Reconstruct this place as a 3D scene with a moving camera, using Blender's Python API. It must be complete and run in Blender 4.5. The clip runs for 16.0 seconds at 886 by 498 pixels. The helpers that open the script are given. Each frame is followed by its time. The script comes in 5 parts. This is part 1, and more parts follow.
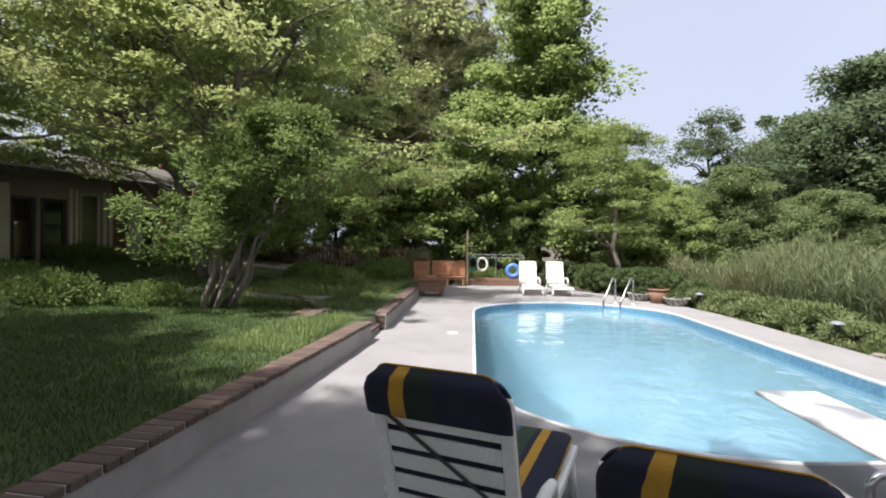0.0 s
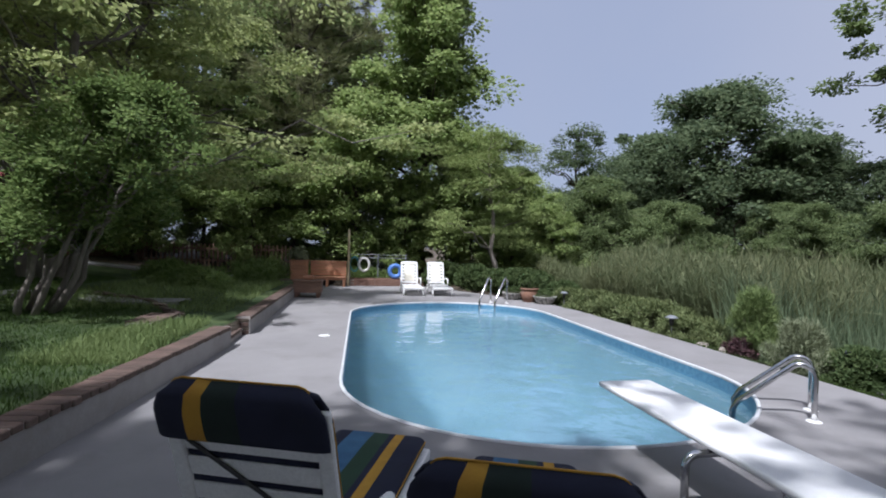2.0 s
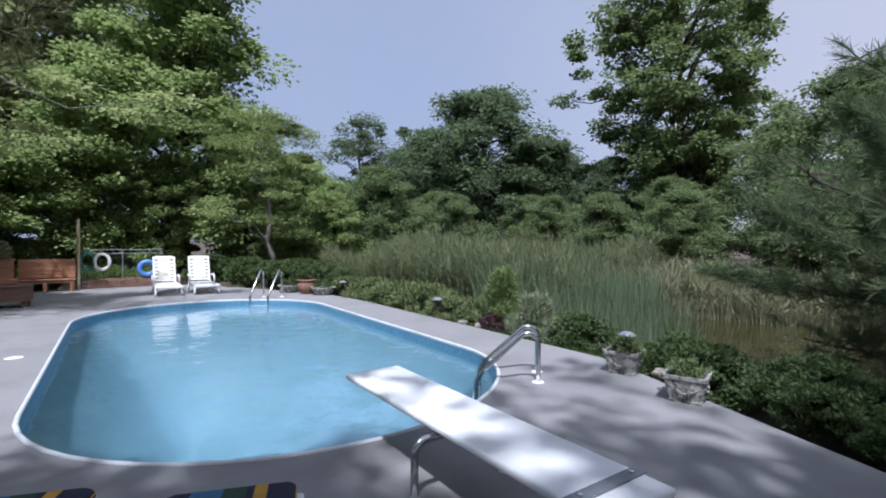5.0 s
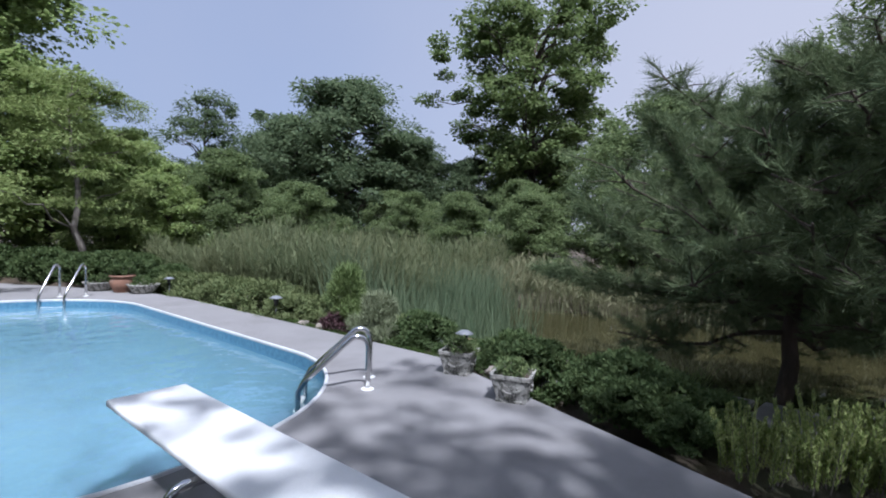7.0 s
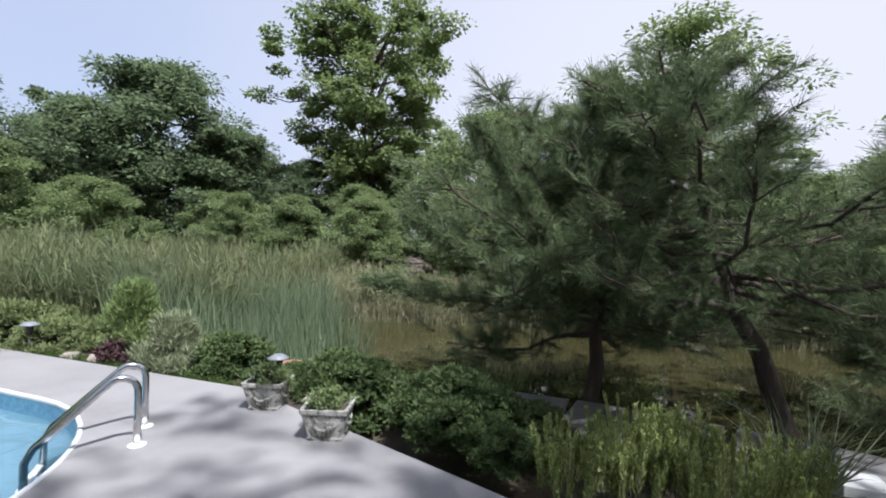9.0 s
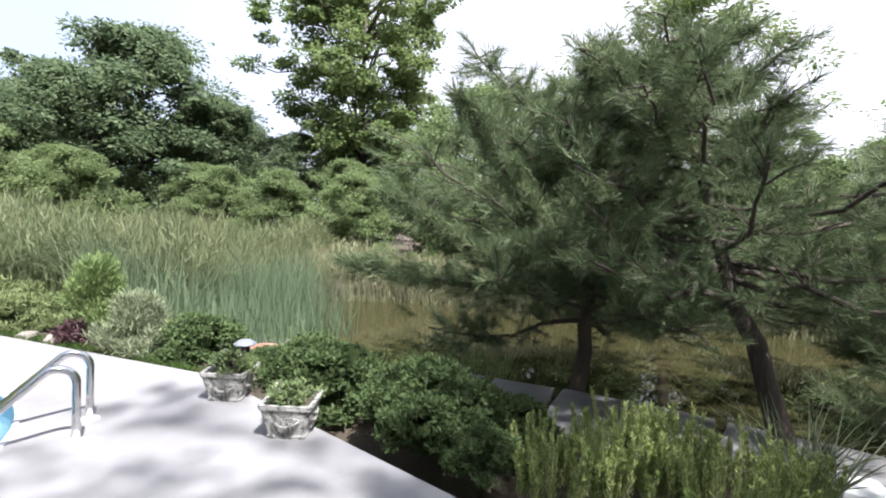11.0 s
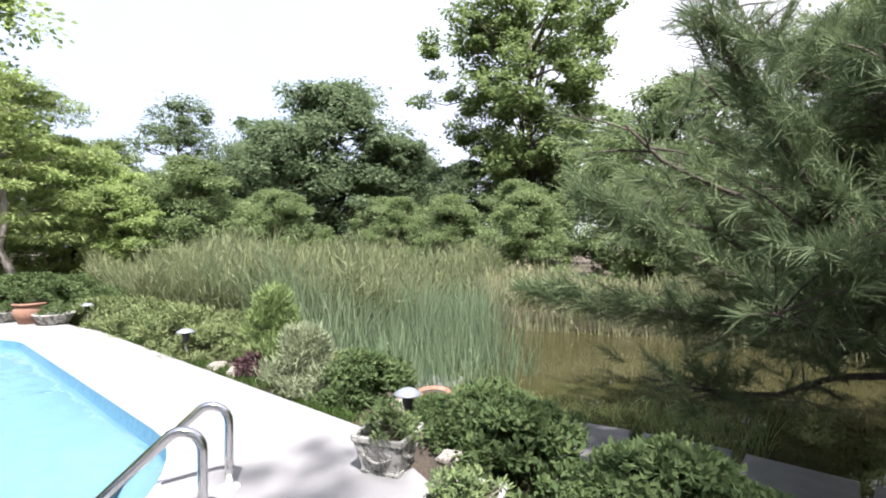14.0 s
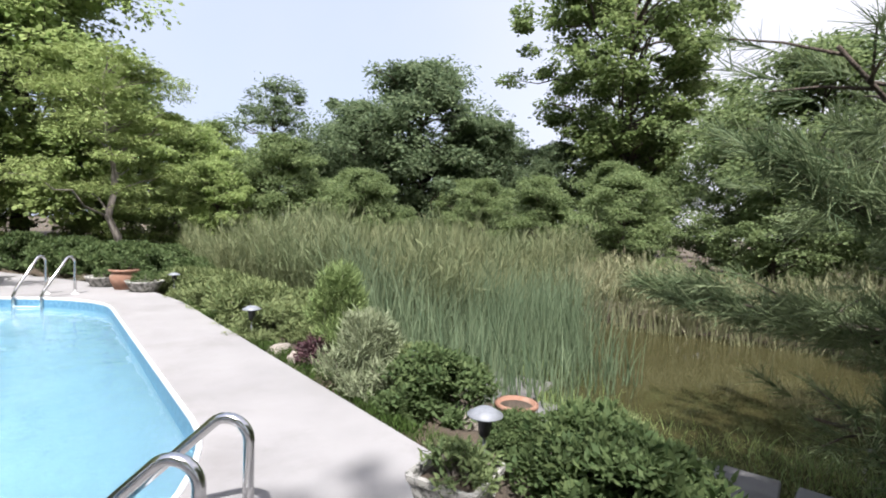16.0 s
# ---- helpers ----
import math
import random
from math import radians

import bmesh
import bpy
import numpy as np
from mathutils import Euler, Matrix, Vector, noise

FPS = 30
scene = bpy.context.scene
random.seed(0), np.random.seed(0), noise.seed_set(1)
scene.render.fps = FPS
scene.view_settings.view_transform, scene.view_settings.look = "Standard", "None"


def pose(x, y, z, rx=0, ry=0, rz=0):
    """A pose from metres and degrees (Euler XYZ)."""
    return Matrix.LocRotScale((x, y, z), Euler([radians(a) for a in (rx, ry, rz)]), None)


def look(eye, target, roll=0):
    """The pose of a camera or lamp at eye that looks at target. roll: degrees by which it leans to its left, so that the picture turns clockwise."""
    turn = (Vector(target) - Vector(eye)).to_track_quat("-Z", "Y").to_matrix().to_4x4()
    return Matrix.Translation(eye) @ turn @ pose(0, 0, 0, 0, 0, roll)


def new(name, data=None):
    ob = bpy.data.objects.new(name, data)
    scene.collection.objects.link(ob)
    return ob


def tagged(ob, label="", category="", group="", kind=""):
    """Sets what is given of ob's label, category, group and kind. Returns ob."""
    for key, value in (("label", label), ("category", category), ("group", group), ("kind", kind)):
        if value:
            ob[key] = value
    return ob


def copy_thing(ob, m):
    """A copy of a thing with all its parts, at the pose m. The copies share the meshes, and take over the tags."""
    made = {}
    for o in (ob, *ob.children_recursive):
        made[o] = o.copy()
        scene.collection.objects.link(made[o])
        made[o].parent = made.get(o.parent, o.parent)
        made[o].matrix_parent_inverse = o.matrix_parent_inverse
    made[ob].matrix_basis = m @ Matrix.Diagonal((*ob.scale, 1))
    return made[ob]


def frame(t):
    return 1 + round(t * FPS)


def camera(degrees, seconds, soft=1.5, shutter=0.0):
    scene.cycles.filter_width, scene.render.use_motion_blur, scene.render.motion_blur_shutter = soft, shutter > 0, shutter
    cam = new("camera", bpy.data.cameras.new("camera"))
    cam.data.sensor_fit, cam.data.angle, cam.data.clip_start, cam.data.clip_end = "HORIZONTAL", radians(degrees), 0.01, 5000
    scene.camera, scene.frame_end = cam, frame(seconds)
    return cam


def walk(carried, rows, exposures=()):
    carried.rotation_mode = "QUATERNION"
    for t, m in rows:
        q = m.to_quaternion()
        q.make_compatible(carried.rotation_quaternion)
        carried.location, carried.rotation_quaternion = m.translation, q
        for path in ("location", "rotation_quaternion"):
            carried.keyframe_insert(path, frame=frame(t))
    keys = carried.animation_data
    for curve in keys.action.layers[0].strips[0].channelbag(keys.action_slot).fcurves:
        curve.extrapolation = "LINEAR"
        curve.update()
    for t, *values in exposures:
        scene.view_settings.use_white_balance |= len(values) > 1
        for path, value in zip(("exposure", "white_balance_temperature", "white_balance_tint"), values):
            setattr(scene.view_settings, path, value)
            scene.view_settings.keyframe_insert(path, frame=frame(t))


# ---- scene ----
cam = camera(85.9, 16.0, soft=1.9)
PATH = [
    (0, (0.268, -0.347, 1.58), (0.145, 1.649, 1.565), 0.7),
    (0.5, (0.308, -0.315, 1.591), (0.296, 1.685, 1.588), 1.3),
    (1, (0.364, -0.27, 1.578), (0.442, 1.728, 1.59), 1.8),
    (1.5, (0.429, -0.252, 1.566), (0.625, 1.738, 1.586), 2.0),
    (2, (0.502, -0.169, 1.556), (0.845, 1.801, 1.553), 1.5),
    (2.5, (0.572, -0.099, 1.537), (1.035, 1.847, 1.515), 0.9),
    (3, (0.605, -0.046, 1.541), (1.238, 1.851, 1.506), 0.6),
    (3.5, (0.667, -0.007, 1.527), (1.452, 1.832, 1.503), 0.5),
    (4, (0.77, 0.01, 1.523), (1.687, 1.787, 1.513), 0.1),
    (6.5, (1.459, 0.074, 1.529), (2.894, 1.465, 1.464), 1.5),
    (7, (1.602, 0.102, 1.529), (3.143, 1.376, 1.484), 1.5),
    (7.5, (1.771, 0.123, 1.587), (3.4, 1.284, 1.559), 0.7),
    (8, (1.934, 0.154, 1.584), (3.66, 1.165, 1.573), 0.6),
    (8.5, (2.055, 0.206, 1.585), (3.863, 1.061, 1.581), 1.0),
    (9, (2.185, 0.182, 1.588), (4.054, 0.895, 1.581), 1.4),
    (11.5, (2.734, 0.235, 1.626), (4.606, 0.93, 1.501), 2.8),
    (12, (2.925, 0.353, 1.608), (4.733, 1.197, 1.47), 3.8),
    (12.5, (3.106, 0.53, 1.558), (4.845, 1.514, 1.455), 4.2),
    (13, (3.321, 0.635, 1.567), (4.964, 1.773, 1.493), 2.3),
    (13.5, (3.448, 0.787, 1.555), (5.029, 2.012, 1.539), 1.2),
    (14, (3.65, 0.966, 1.538), (5.177, 2.257, 1.526), -0.2),
    (14.5, (3.827, 1.136, 1.515), (5.279, 2.512, 1.51), -0.7),
    (15, (4.022, 1.278, 1.511), (5.395, 2.733, 1.492), -0.7),
    (15.5, (4.179, 1.442, 1.486), (5.49, 2.952, 1.439), 0.5),
    (16, (4.318, 1.643, 1.475), (5.601, 3.176, 1.396), 2.0),
]
EXPOSURES = [(0, 0.94, 6400, 14), (1.5, 0.4, 5900, 14), (2.5, 0.14, 5600, 15), (4, 0.25, 5450, 15), (7, 0.29, 5450, 15), (8, 0.56, 5700, 14), (9, 0.77, 5850, 13), (11.5, 1.62, 6000, 13), (12.5, 1.77, 6050, 14), (13.5, 1.67, 6150, 15), (14.5, 1.42, 6150, 13), (16, 1.12, 6200, 13)]
walk(cam, [(t, look(eye, target, roll)) for t, eye, target, roll in PATH], EXPOSURES)

# ---- light ----
TO_SUN = Vector((-0.36, -0.45, 1.0)).normalized()
world = bpy.data.worlds.new("world")
scene.world = world
world.use_nodes = True
wn = world.node_tree.nodes
sky = wn.new("ShaderNodeTexSky")
sky.sky_type, sky.sun_disc = "NISHITA", False
sky.sun_elevation = math.asin(TO_SUN.z)
sky.sun_rotation = math.atan2(TO_SUN.x, TO_SUN.y)
sky.air_density, sky.dust_density, sky.ozone_density = 1.0, 5.0, 1.0
wn["Background"].inputs["Strength"].default_value = 0.15
haze = wn.new("ShaderNodeMix")  # thin summer haze with soft cloud
haze.data_type = "RGBA"
cloud, fade, spot = wn.new("ShaderNodeTexNoise"), wn.new("ShaderNodeMapRange"), wn.new("ShaderNodeTexCoord")
cloud.inputs["Scale"].default_value, cloud.inputs["Detail"].default_value = 1.6, 7.0
fade.inputs["From Min"].default_value, fade.inputs["From Max"].default_value = 0.35, 0.75
fade.inputs["To Min"].default_value, fade.inputs["To Max"].default_value = 0.62, 0.92
haze.inputs[7].default_value = (2.5, 2.68, 3.15, 1)
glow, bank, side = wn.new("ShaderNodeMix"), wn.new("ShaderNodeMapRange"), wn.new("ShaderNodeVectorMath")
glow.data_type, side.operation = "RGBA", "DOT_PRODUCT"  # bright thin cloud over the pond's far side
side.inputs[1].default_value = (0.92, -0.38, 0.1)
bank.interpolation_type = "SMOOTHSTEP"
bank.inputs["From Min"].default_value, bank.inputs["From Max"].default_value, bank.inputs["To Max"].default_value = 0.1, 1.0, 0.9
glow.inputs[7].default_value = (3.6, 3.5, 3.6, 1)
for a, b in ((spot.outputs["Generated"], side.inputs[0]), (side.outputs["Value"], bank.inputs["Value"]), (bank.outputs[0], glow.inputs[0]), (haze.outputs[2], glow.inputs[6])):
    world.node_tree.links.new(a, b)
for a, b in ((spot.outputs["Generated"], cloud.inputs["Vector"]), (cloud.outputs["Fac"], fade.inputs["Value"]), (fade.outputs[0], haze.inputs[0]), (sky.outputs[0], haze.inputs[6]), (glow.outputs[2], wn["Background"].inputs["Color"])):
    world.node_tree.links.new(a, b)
sun = new("sun", bpy.data.lights.new("sun", "SUN"))
sun.data.energy, sun.data.angle, sun.data.color = 5.0, radians(1.2), (1.0, 0.965, 0.91)
sun.matrix_world = look(TO_SUN * 60, (0, 0, 0))
# ---- materials ----
def ramp_mix(nt, fac, a, b):
    m = nt.nodes.new("ShaderNodeMix")
    m.data_type = "RGBA"
    nt.links.new(fac, m.inputs["Factor"])
    for key, c in (("A", a), ("B", b)):
        sock = [s for s in m.inputs if s.name == key and s.type == "RGBA"][0]
        if isinstance(c, tuple):
            sock.default_value = (*c, 1)
        else:
            nt.links.new(c, sock)
    return [s for s in m.outputs if s.type == "RGBA"][0]


def noise_at(nt, scale, detail=6.0, rough=0.6, lo=0.35, hi=0.65, stretch=None, kind="Object"):
    co = nt.nodes.new("ShaderNodeTexCoord").outputs[kind]
    if stretch:
        mp = nt.nodes.new("ShaderNodeMapping")
        mp.inputs["Scale"].default_value = stretch
        nt.links.new(co, mp.inputs["Vector"])
        co = mp.outputs[0]
    n = nt.nodes.new("ShaderNodeTexNoise")
    n.inputs["Scale"].default_value, n.inputs["Detail"].default_value, n.inputs["Roughness"].default_value = scale, detail, rough
    nt.links.new(co, n.inputs["Vector"])
    r = nt.nodes.new("ShaderNodeMapRange")
    r.inputs["From Min"].default_value, r.inputs["From Max"].default_value = lo, hi
    nt.links.new(n.outputs["Fac"], r.inputs["Value"])
    return r.outputs[0]


def surface(name, a, b, rough=0.7, metal=0.0, scale=3.0, fine=60.0, c=None, bump=0.3, depth=0.004, stretch=None, spread=0.0, spec=0.5, cscale=0.8, stain=(0.52, 0.68)):
    """A worn surface: colours a and b by coarse noise, c in stains, grain and fine relief; spread: lightness varied from piece to piece."""
    m = bpy.data.materials.new(name)
    m.use_nodes = True
    nt = m.node_tree
    bsdf = nt.nodes["Principled BSDF"]
    col = ramp_mix(nt, noise_at(nt, scale, stretch=stretch), a, b)
    if c:
        col = ramp_mix(nt, noise_at(nt, cscale, 8, 0.7, *stain), col, c)
    grain = noise_at(nt, fine, 4, 0.7, 0.3, 0.7, stretch)
    g = nt.nodes.new("ShaderNodeHueSaturation")
    v = nt.nodes.new("ShaderNodeMath")
    v.operation, v.inputs[1].default_value, v.inputs[2].default_value = "MULTIPLY_ADD", 0.22, 0.89
    nt.links.new(grain, v.inputs[0])
    val = v.outputs[0]
    if spread:
        info = nt.nodes.new("ShaderNodeObjectInfo")
        w = nt.nodes.new("ShaderNodeMath")
        w.operation, w.inputs[1].default_value, w.inputs[2].default_value = "MULTIPLY_ADD", spread, 1 - spread / 2
        nt.links.new(info.outputs["Random"], w.inputs[0])
        x = nt.nodes.new("ShaderNodeMath")
        x.operation = "MULTIPLY"
        nt.links.new(val, x.inputs[0])
        nt.links.new(w.outputs[0], x.inputs[1])
        val = x.outputs[0]
    nt.links.new(val, g.inputs["Value"])
    nt.links.new(col, g.inputs["Color"])
    nt.links.new(g.outputs[0], bsdf.inputs["Base Color"])
    bsdf.inputs["Roughness"].default_value, bsdf.inputs["Metallic"].default_value = rough, metal
    bsdf.inputs["Specular IOR Level"].default_value = spec
    if bump:
        bp = nt.nodes.new("ShaderNodeBump")
        bp.inputs["Strength"].default_value, bp.inputs["Distance"].default_value = bump, depth
        nt.links.new(grain, bp.inputs["Height"])
        nt.links.new(bp.outputs[0], bsdf.inputs["Normal"])
    return m


def leafy(name, dark, light, rough=0.68, translucent=0.5, warm=None):
    """Leaves: each its own shade between dark and light, lit through from behind; warm: a third shade in patches."""
    dark, light, warm = [c and (c[0] * 1.4, c[1] * 1.24, c[2] * 1.5) for c in (dark, light, warm)]
    m = bpy.data.materials.new(name)
    m.use_nodes = True
    nt = m.node_tree
    bsdf, out = nt.nodes["Principled BSDF"], nt.nodes["Material Output"]
    geo = nt.nodes.new("ShaderNodeNewGeometry")
    col = ramp_mix(nt, geo.outputs["Random Per Island"], dark, light)
    col = ramp_mix(nt, noise_at(nt, 0.7, 3, 0.6, 0.4, 0.75), col, warm or light)
    bsdf.inputs["Roughness"].default_value = rough
    bsdf.inputs["Specular IOR Level"].default_value = 0.18
    nt.links.new(col, bsdf.inputs["Base Color"])
    tr = nt.nodes.new("ShaderNodeBsdfTranslucent")
    nt.links.new(col, tr.inputs["Color"])
    mix = nt.nodes.new("ShaderNodeMixShader")
    mix.inputs[0].default_value = translucent
    nt.links.new(bsdf.outputs[0], mix.inputs[1])
    nt.links.new(tr.outputs[0], mix.inputs[2])
    nt.links.new(mix.outputs[0], out.inputs["Surface"])
    return m


M_DECK = surface("deck_concrete", (0.252, 0.243, 0.241), (0.212, 0.204, 0.203), 0.85, scale=0.9, fine=140, c=(0.19, 0.18, 0.177), bump=0.35, cscale=0.7)
M_COPING = surface("coping_white", (0.60, 0.61, 0.62), (0.5, 0.51, 0.52), 0.5, scale=4, fine=120, bump=0.1)
M_STUCCO = surface("stucco_grey", (0.32, 0.305, 0.295), (0.25, 0.24, 0.23), 0.9, scale=2.5, fine=90, c=(0.24, 0.22, 0.20), bump=0.5)
M_BRICK = surface("brick", (0.125, 0.08, 0.063), (0.085, 0.062, 0.05), 0.9, scale=7, fine=90, c=(0.11, 0.105, 0.07), bump=0.6, spread=0.5, cscale=3)
M_MORTAR = surface("mortar", (0.38, 0.35, 0.32), (0.28, 0.26, 0.24), 0.95, scale=6, fine=100, bump=0.5)
M_LAWN = surface("lawn_soil", (0.04, 0.07, 0.018), (0.03, 0.053, 0.013), 0.95, scale=1.2, fine=50, c=(0.10, 0.13, 0.04), bump=0.6, depth=0.02)
M_SOIL = surface("bed_soil", (0.12, 0.09, 0.06), (0.07, 0.055, 0.04), 0.95, scale=2.5, fine=35, c=(0.08, 0.09, 0.04), bump=0.9, depth=0.03)
M_SLATE = surface("walkway_stone", (0.19, 0.186, 0.18), (0.135, 0.13, 0.128), 0.85, scale=2, fine=70, c=(0.10, 0.09, 0.08), bump=0.5, spread=0.25)
M_BARK = surface("bark", (0.12, 0.09, 0.07), (0.06, 0.048, 0.04), 0.95, scale=5, fine=30, bump=1.0, depth=0.02, stretch=(1, 1, 0.25))
M_BARK_GREY = surface("bark_grey", (0.24, 0.21, 0.18), (0.14, 0.12, 0.105), 0.9, scale=6, fine=30, bump=0.8, depth=0.012, stretch=(1, 1, 0.3))
M_CHROME = surface("polished_steel", (0.62, 0.62, 0.62), (0.55, 0.55, 0.55), 0.16, 1.0, scale=8, fine=60, bump=0.03)
M_WHITE = surface("white_resin", (0.80, 0.80, 0.78), (0.72, 0.72, 0.70), 0.45, scale=5, fine=80, bump=0.08)
M_BOARD = surface("board_white", (0.82, 0.82, 0.81), (0.75, 0.75, 0.74), 0.6, scale=6, fine=260, bump=0.5, depth=0.002)
M_NAVY = surface("navy_cloth", (0.014, 0.017, 0.04), (0.010, 0.012, 0.03), 0.9, scale=10, fine=300, bump=0.4)
M_YELLOW = surface("yellow_cloth", (0.5, 0.28, 0.03), (0.4, 0.21, 0.025), 0.9, scale=10, fine=300, bump=0.4)
M_GREEN = surface("green_cloth", (0.022, 0.06, 0.03), (0.018, 0.045, 0.024), 0.9, scale=10, fine=300, bump=0.4)
# green cloth again, with the shade behind the backrest put into its colour
M_GREEN_SHADED = surface("green_cloth_shaded", (0.012, 0.025, 0.018), (0.01, 0.018, 0.014), 0.9, scale=10, fine=300, bump=0.4)
M_BLUE = surface("blue_cloth", (0.06, 0.16, 0.28), (0.045, 0.12, 0.22), 0.9, scale=10, fine=300, bump=0.4)
M_PLANTER = surface("weathered_cast_stone", (0.5, 0.485, 0.45), (0.37, 0.355, 0.32), 0.9, scale=14, fine=80, c=(0.12, 0.12, 0.105), bump=0.9, depth=0.008, cscale=16, stain=(0.47, 0.58))
M_TERRA = surface("terracotta", (0.27, 0.145, 0.095), (0.2, 0.105, 0.07), 0.85, scale=6, fine=80, c=(0.3, 0.22, 0.17), bump=0.3, cscale=4)
M_ROCK = surface("pale_rock", (0.4, 0.35, 0.3), (0.28, 0.245, 0.21), 0.9, scale=7, fine=40, c=(0.2, 0.18, 0.15), bump=0.9, depth=0.02, cscale=3)
M_GREYMETAL = surface("grey_paint", (0.2, 0.21, 0.23), (0.15, 0.16, 0.175), 0.5, scale=9, fine=80, bump=0.15)
M_DARKMETAL = surface("dark_metal", (0.05, 0.05, 0.05), (0.035, 0.035, 0.035), 0.5, 0.3, scale=9, fine=80, bump=0.15)
M_WOOD = surface("orange_wood", (0.46, 0.23, 0.13), (0.36, 0.17, 0.095), 0.75, scale=3, fine=40, stretch=(1, 8, 8), bump=0.4, spread=0.25)
M_OLDWOOD = surface("old_wood", (0.22, 0.13, 0.09), (0.14, 0.085, 0.06), 0.85, scale=3, fine=40, stretch=(1, 8, 8), bump=0.5, spread=0.3)
M_POST = surface("pale_post", (0.5, 0.42, 0.27), (0.4, 0.33, 0.2), 0.8, scale=4, fine=50, bump=0.3)
M_HOUSE = surface("siding_tan", (0.30, 0.26, 0.21), (0.25, 0.215, 0.17), 0.85, scale=1.5, fine=60, bump=0.3)
M_HBRICK = surface("house_brick", (0.23, 0.13, 0.09), (0.17, 0.10, 0.075), 0.9, scale=9, fine=60, bump=0.6)
M_TRIM = surface("cream_trim", (0.62, 0.58, 0.48), (0.52, 0.48, 0.40), 0.6, scale=3, fine=60, bump=0.15)
M_ROOF = surface("shingle", (0.11, 0.10, 0.09), (0.075, 0.07, 0.065), 0.95, scale=8, fine=50, bump=0.8)
M_FRAME = surface("dark_frame", (0.035, 0.028, 0.024), (0.028, 0.022, 0.02), 0.45, scale=5, fine=60, bump=0.1)
M_PLASTER = surface("pool_liner", (0.112, 0.206, 0.26), (0.096, 0.184, 0.236), 0.6, scale=2, fine=30, bump=0.1)
M_BAND = surface("waterline_band", (0.065, 0.175, 0.28), (0.135, 0.285, 0.4), 0.35, scale=18, fine=80, bump=0.1)
M_LIFERING = surface("ring_white", (0.78, 0.76, 0.7), (0.7, 0.68, 0.62), 0.5, scale=5, fine=80, bump=0.1)
M_BLUEPLASTIC = surface("blue_plastic", (0.10, 0.22, 0.55), (0.08, 0.18, 0.46), 0.4, scale=5, fine=80, bump=0.1)
M_HOSE = surface("teal_hose", (0.05, 0.2, 0.2), (0.04, 0.15, 0.15), 0.5, scale=5, fine=80, bump=0.1)
M_HEADREST = surface("faded_white", (0.78, 0.74, 0.62), (0.7, 0.66, 0.54), 0.6, scale=5, fine=80, bump=0.1)
M_PINKFLOWER = surface("pink_flower", (0.4, 0.1, 0.1), (0.32, 0.07, 0.08), 0.7, scale=9, fine=80, bump=0)

M_GLASS = bpy.data.materials.new("window_glass")
M_GLASS.use_nodes = True
gb = M_GLASS.node_tree.nodes["Principled BSDF"]
gb.inputs["Base Color"].default_value = (0.9, 0.93, 0.92, 1)
gb.inputs["Roughness"].default_value, gb.inputs["Transmission Weight"].default_value = 0.02, 1.0


def water(name, colour, rough, transmission, scale, strength, dist):
    m = bpy.data.materials.new(name)
    m.use_nodes = True
    nt = m.node_tree
    b = nt.nodes["Principled BSDF"]
    b.inputs["Base Color"].default_value = (*colour, 1)
    b.inputs["Roughness"].default_value, b.inputs["IOR"].default_value = rough, 1.33
    b.inputs["Transmission Weight"].default_value = transmission
    bp = nt.nodes.new("ShaderNodeBump")
    bp.inputs["Strength"].default_value, bp.inputs["Distance"].default_value = strength, dist
    nt.links.new(noise_at(nt, scale, 3, 0.5, 0.2, 0.8), bp.inputs["Height"])
    nt.links.new(bp.outputs[0], b.inputs["Normal"])
    return m


M_WATER = water("pool_water", (0.86, 0.95, 0.98), 0.0, 1.0, 2.2, 0.5, 0.035)
M_POND = water("pond_water", (0.036, 0.033, 0.014), 0.02, 0.0, 1.6, 0.05, 0.02)

L_MAPLE = leafy("maple_leaves", (0.18, 0.25, 0.075), (0.34, 0.41, 0.15), warm=(0.27, 0.34, 0.12))
L_GUM = leafy("gum_leaves", (0.13, 0.21, 0.06), (0.28, 0.37, 0.12), warm=(0.21, 0.30, 0.09))
L_OAK = leafy("oak_leaves", (0.075, 0.125, 0.035), (0.16, 0.22, 0.07), warm=(0.12, 0.18, 0.055))
L_DARK = leafy("dark_leaves", (0.055, 0.095, 0.042), (0.14, 0.195, 0.085), warm=(0.1, 0.15, 0.062))
L_MYRTLE = leafy("myrtle_leaves", (0.075, 0.135, 0.035), (0.18, 0.26, 0.075), warm=(0.12, 0.19, 0.05))
L_AZALEA = leafy("azalea_leaves", (0.038, 0.073, 0.022), (0.112, 0.165, 0.054), warm=(0.068, 0.112, 0.037))
L_THICKET = leafy("thicket_leaves", (0.08, 0.13, 0.045), (0.17, 0.235, 0.085), warm=(0.12, 0.175, 0.06))
L_YELLOW = leafy("yellow_conifer", (0.12, 0.19, 0.05), (0.24, 0.31, 0.10), translucent=0.35, warm=(0.17, 0.24, 0.065))
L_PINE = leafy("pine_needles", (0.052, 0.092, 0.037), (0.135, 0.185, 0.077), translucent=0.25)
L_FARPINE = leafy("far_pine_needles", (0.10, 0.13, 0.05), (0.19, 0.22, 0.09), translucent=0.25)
L_REED = leafy("reed_blades", (0.08, 0.108, 0.042), (0.195, 0.23, 0.1), translucent=0.4, warm=(0.11, 0.155, 0.065))
L_CATTAIL = leafy("cattail_blades", (0.06, 0.105, 0.048), (0.125, 0.18, 0.085), translucent=0.3)
L_DRYREED = leafy("dry_reed_blades", (0.10, 0.13, 0.055), (0.21, 0.23, 0.11), translucent=0.3)
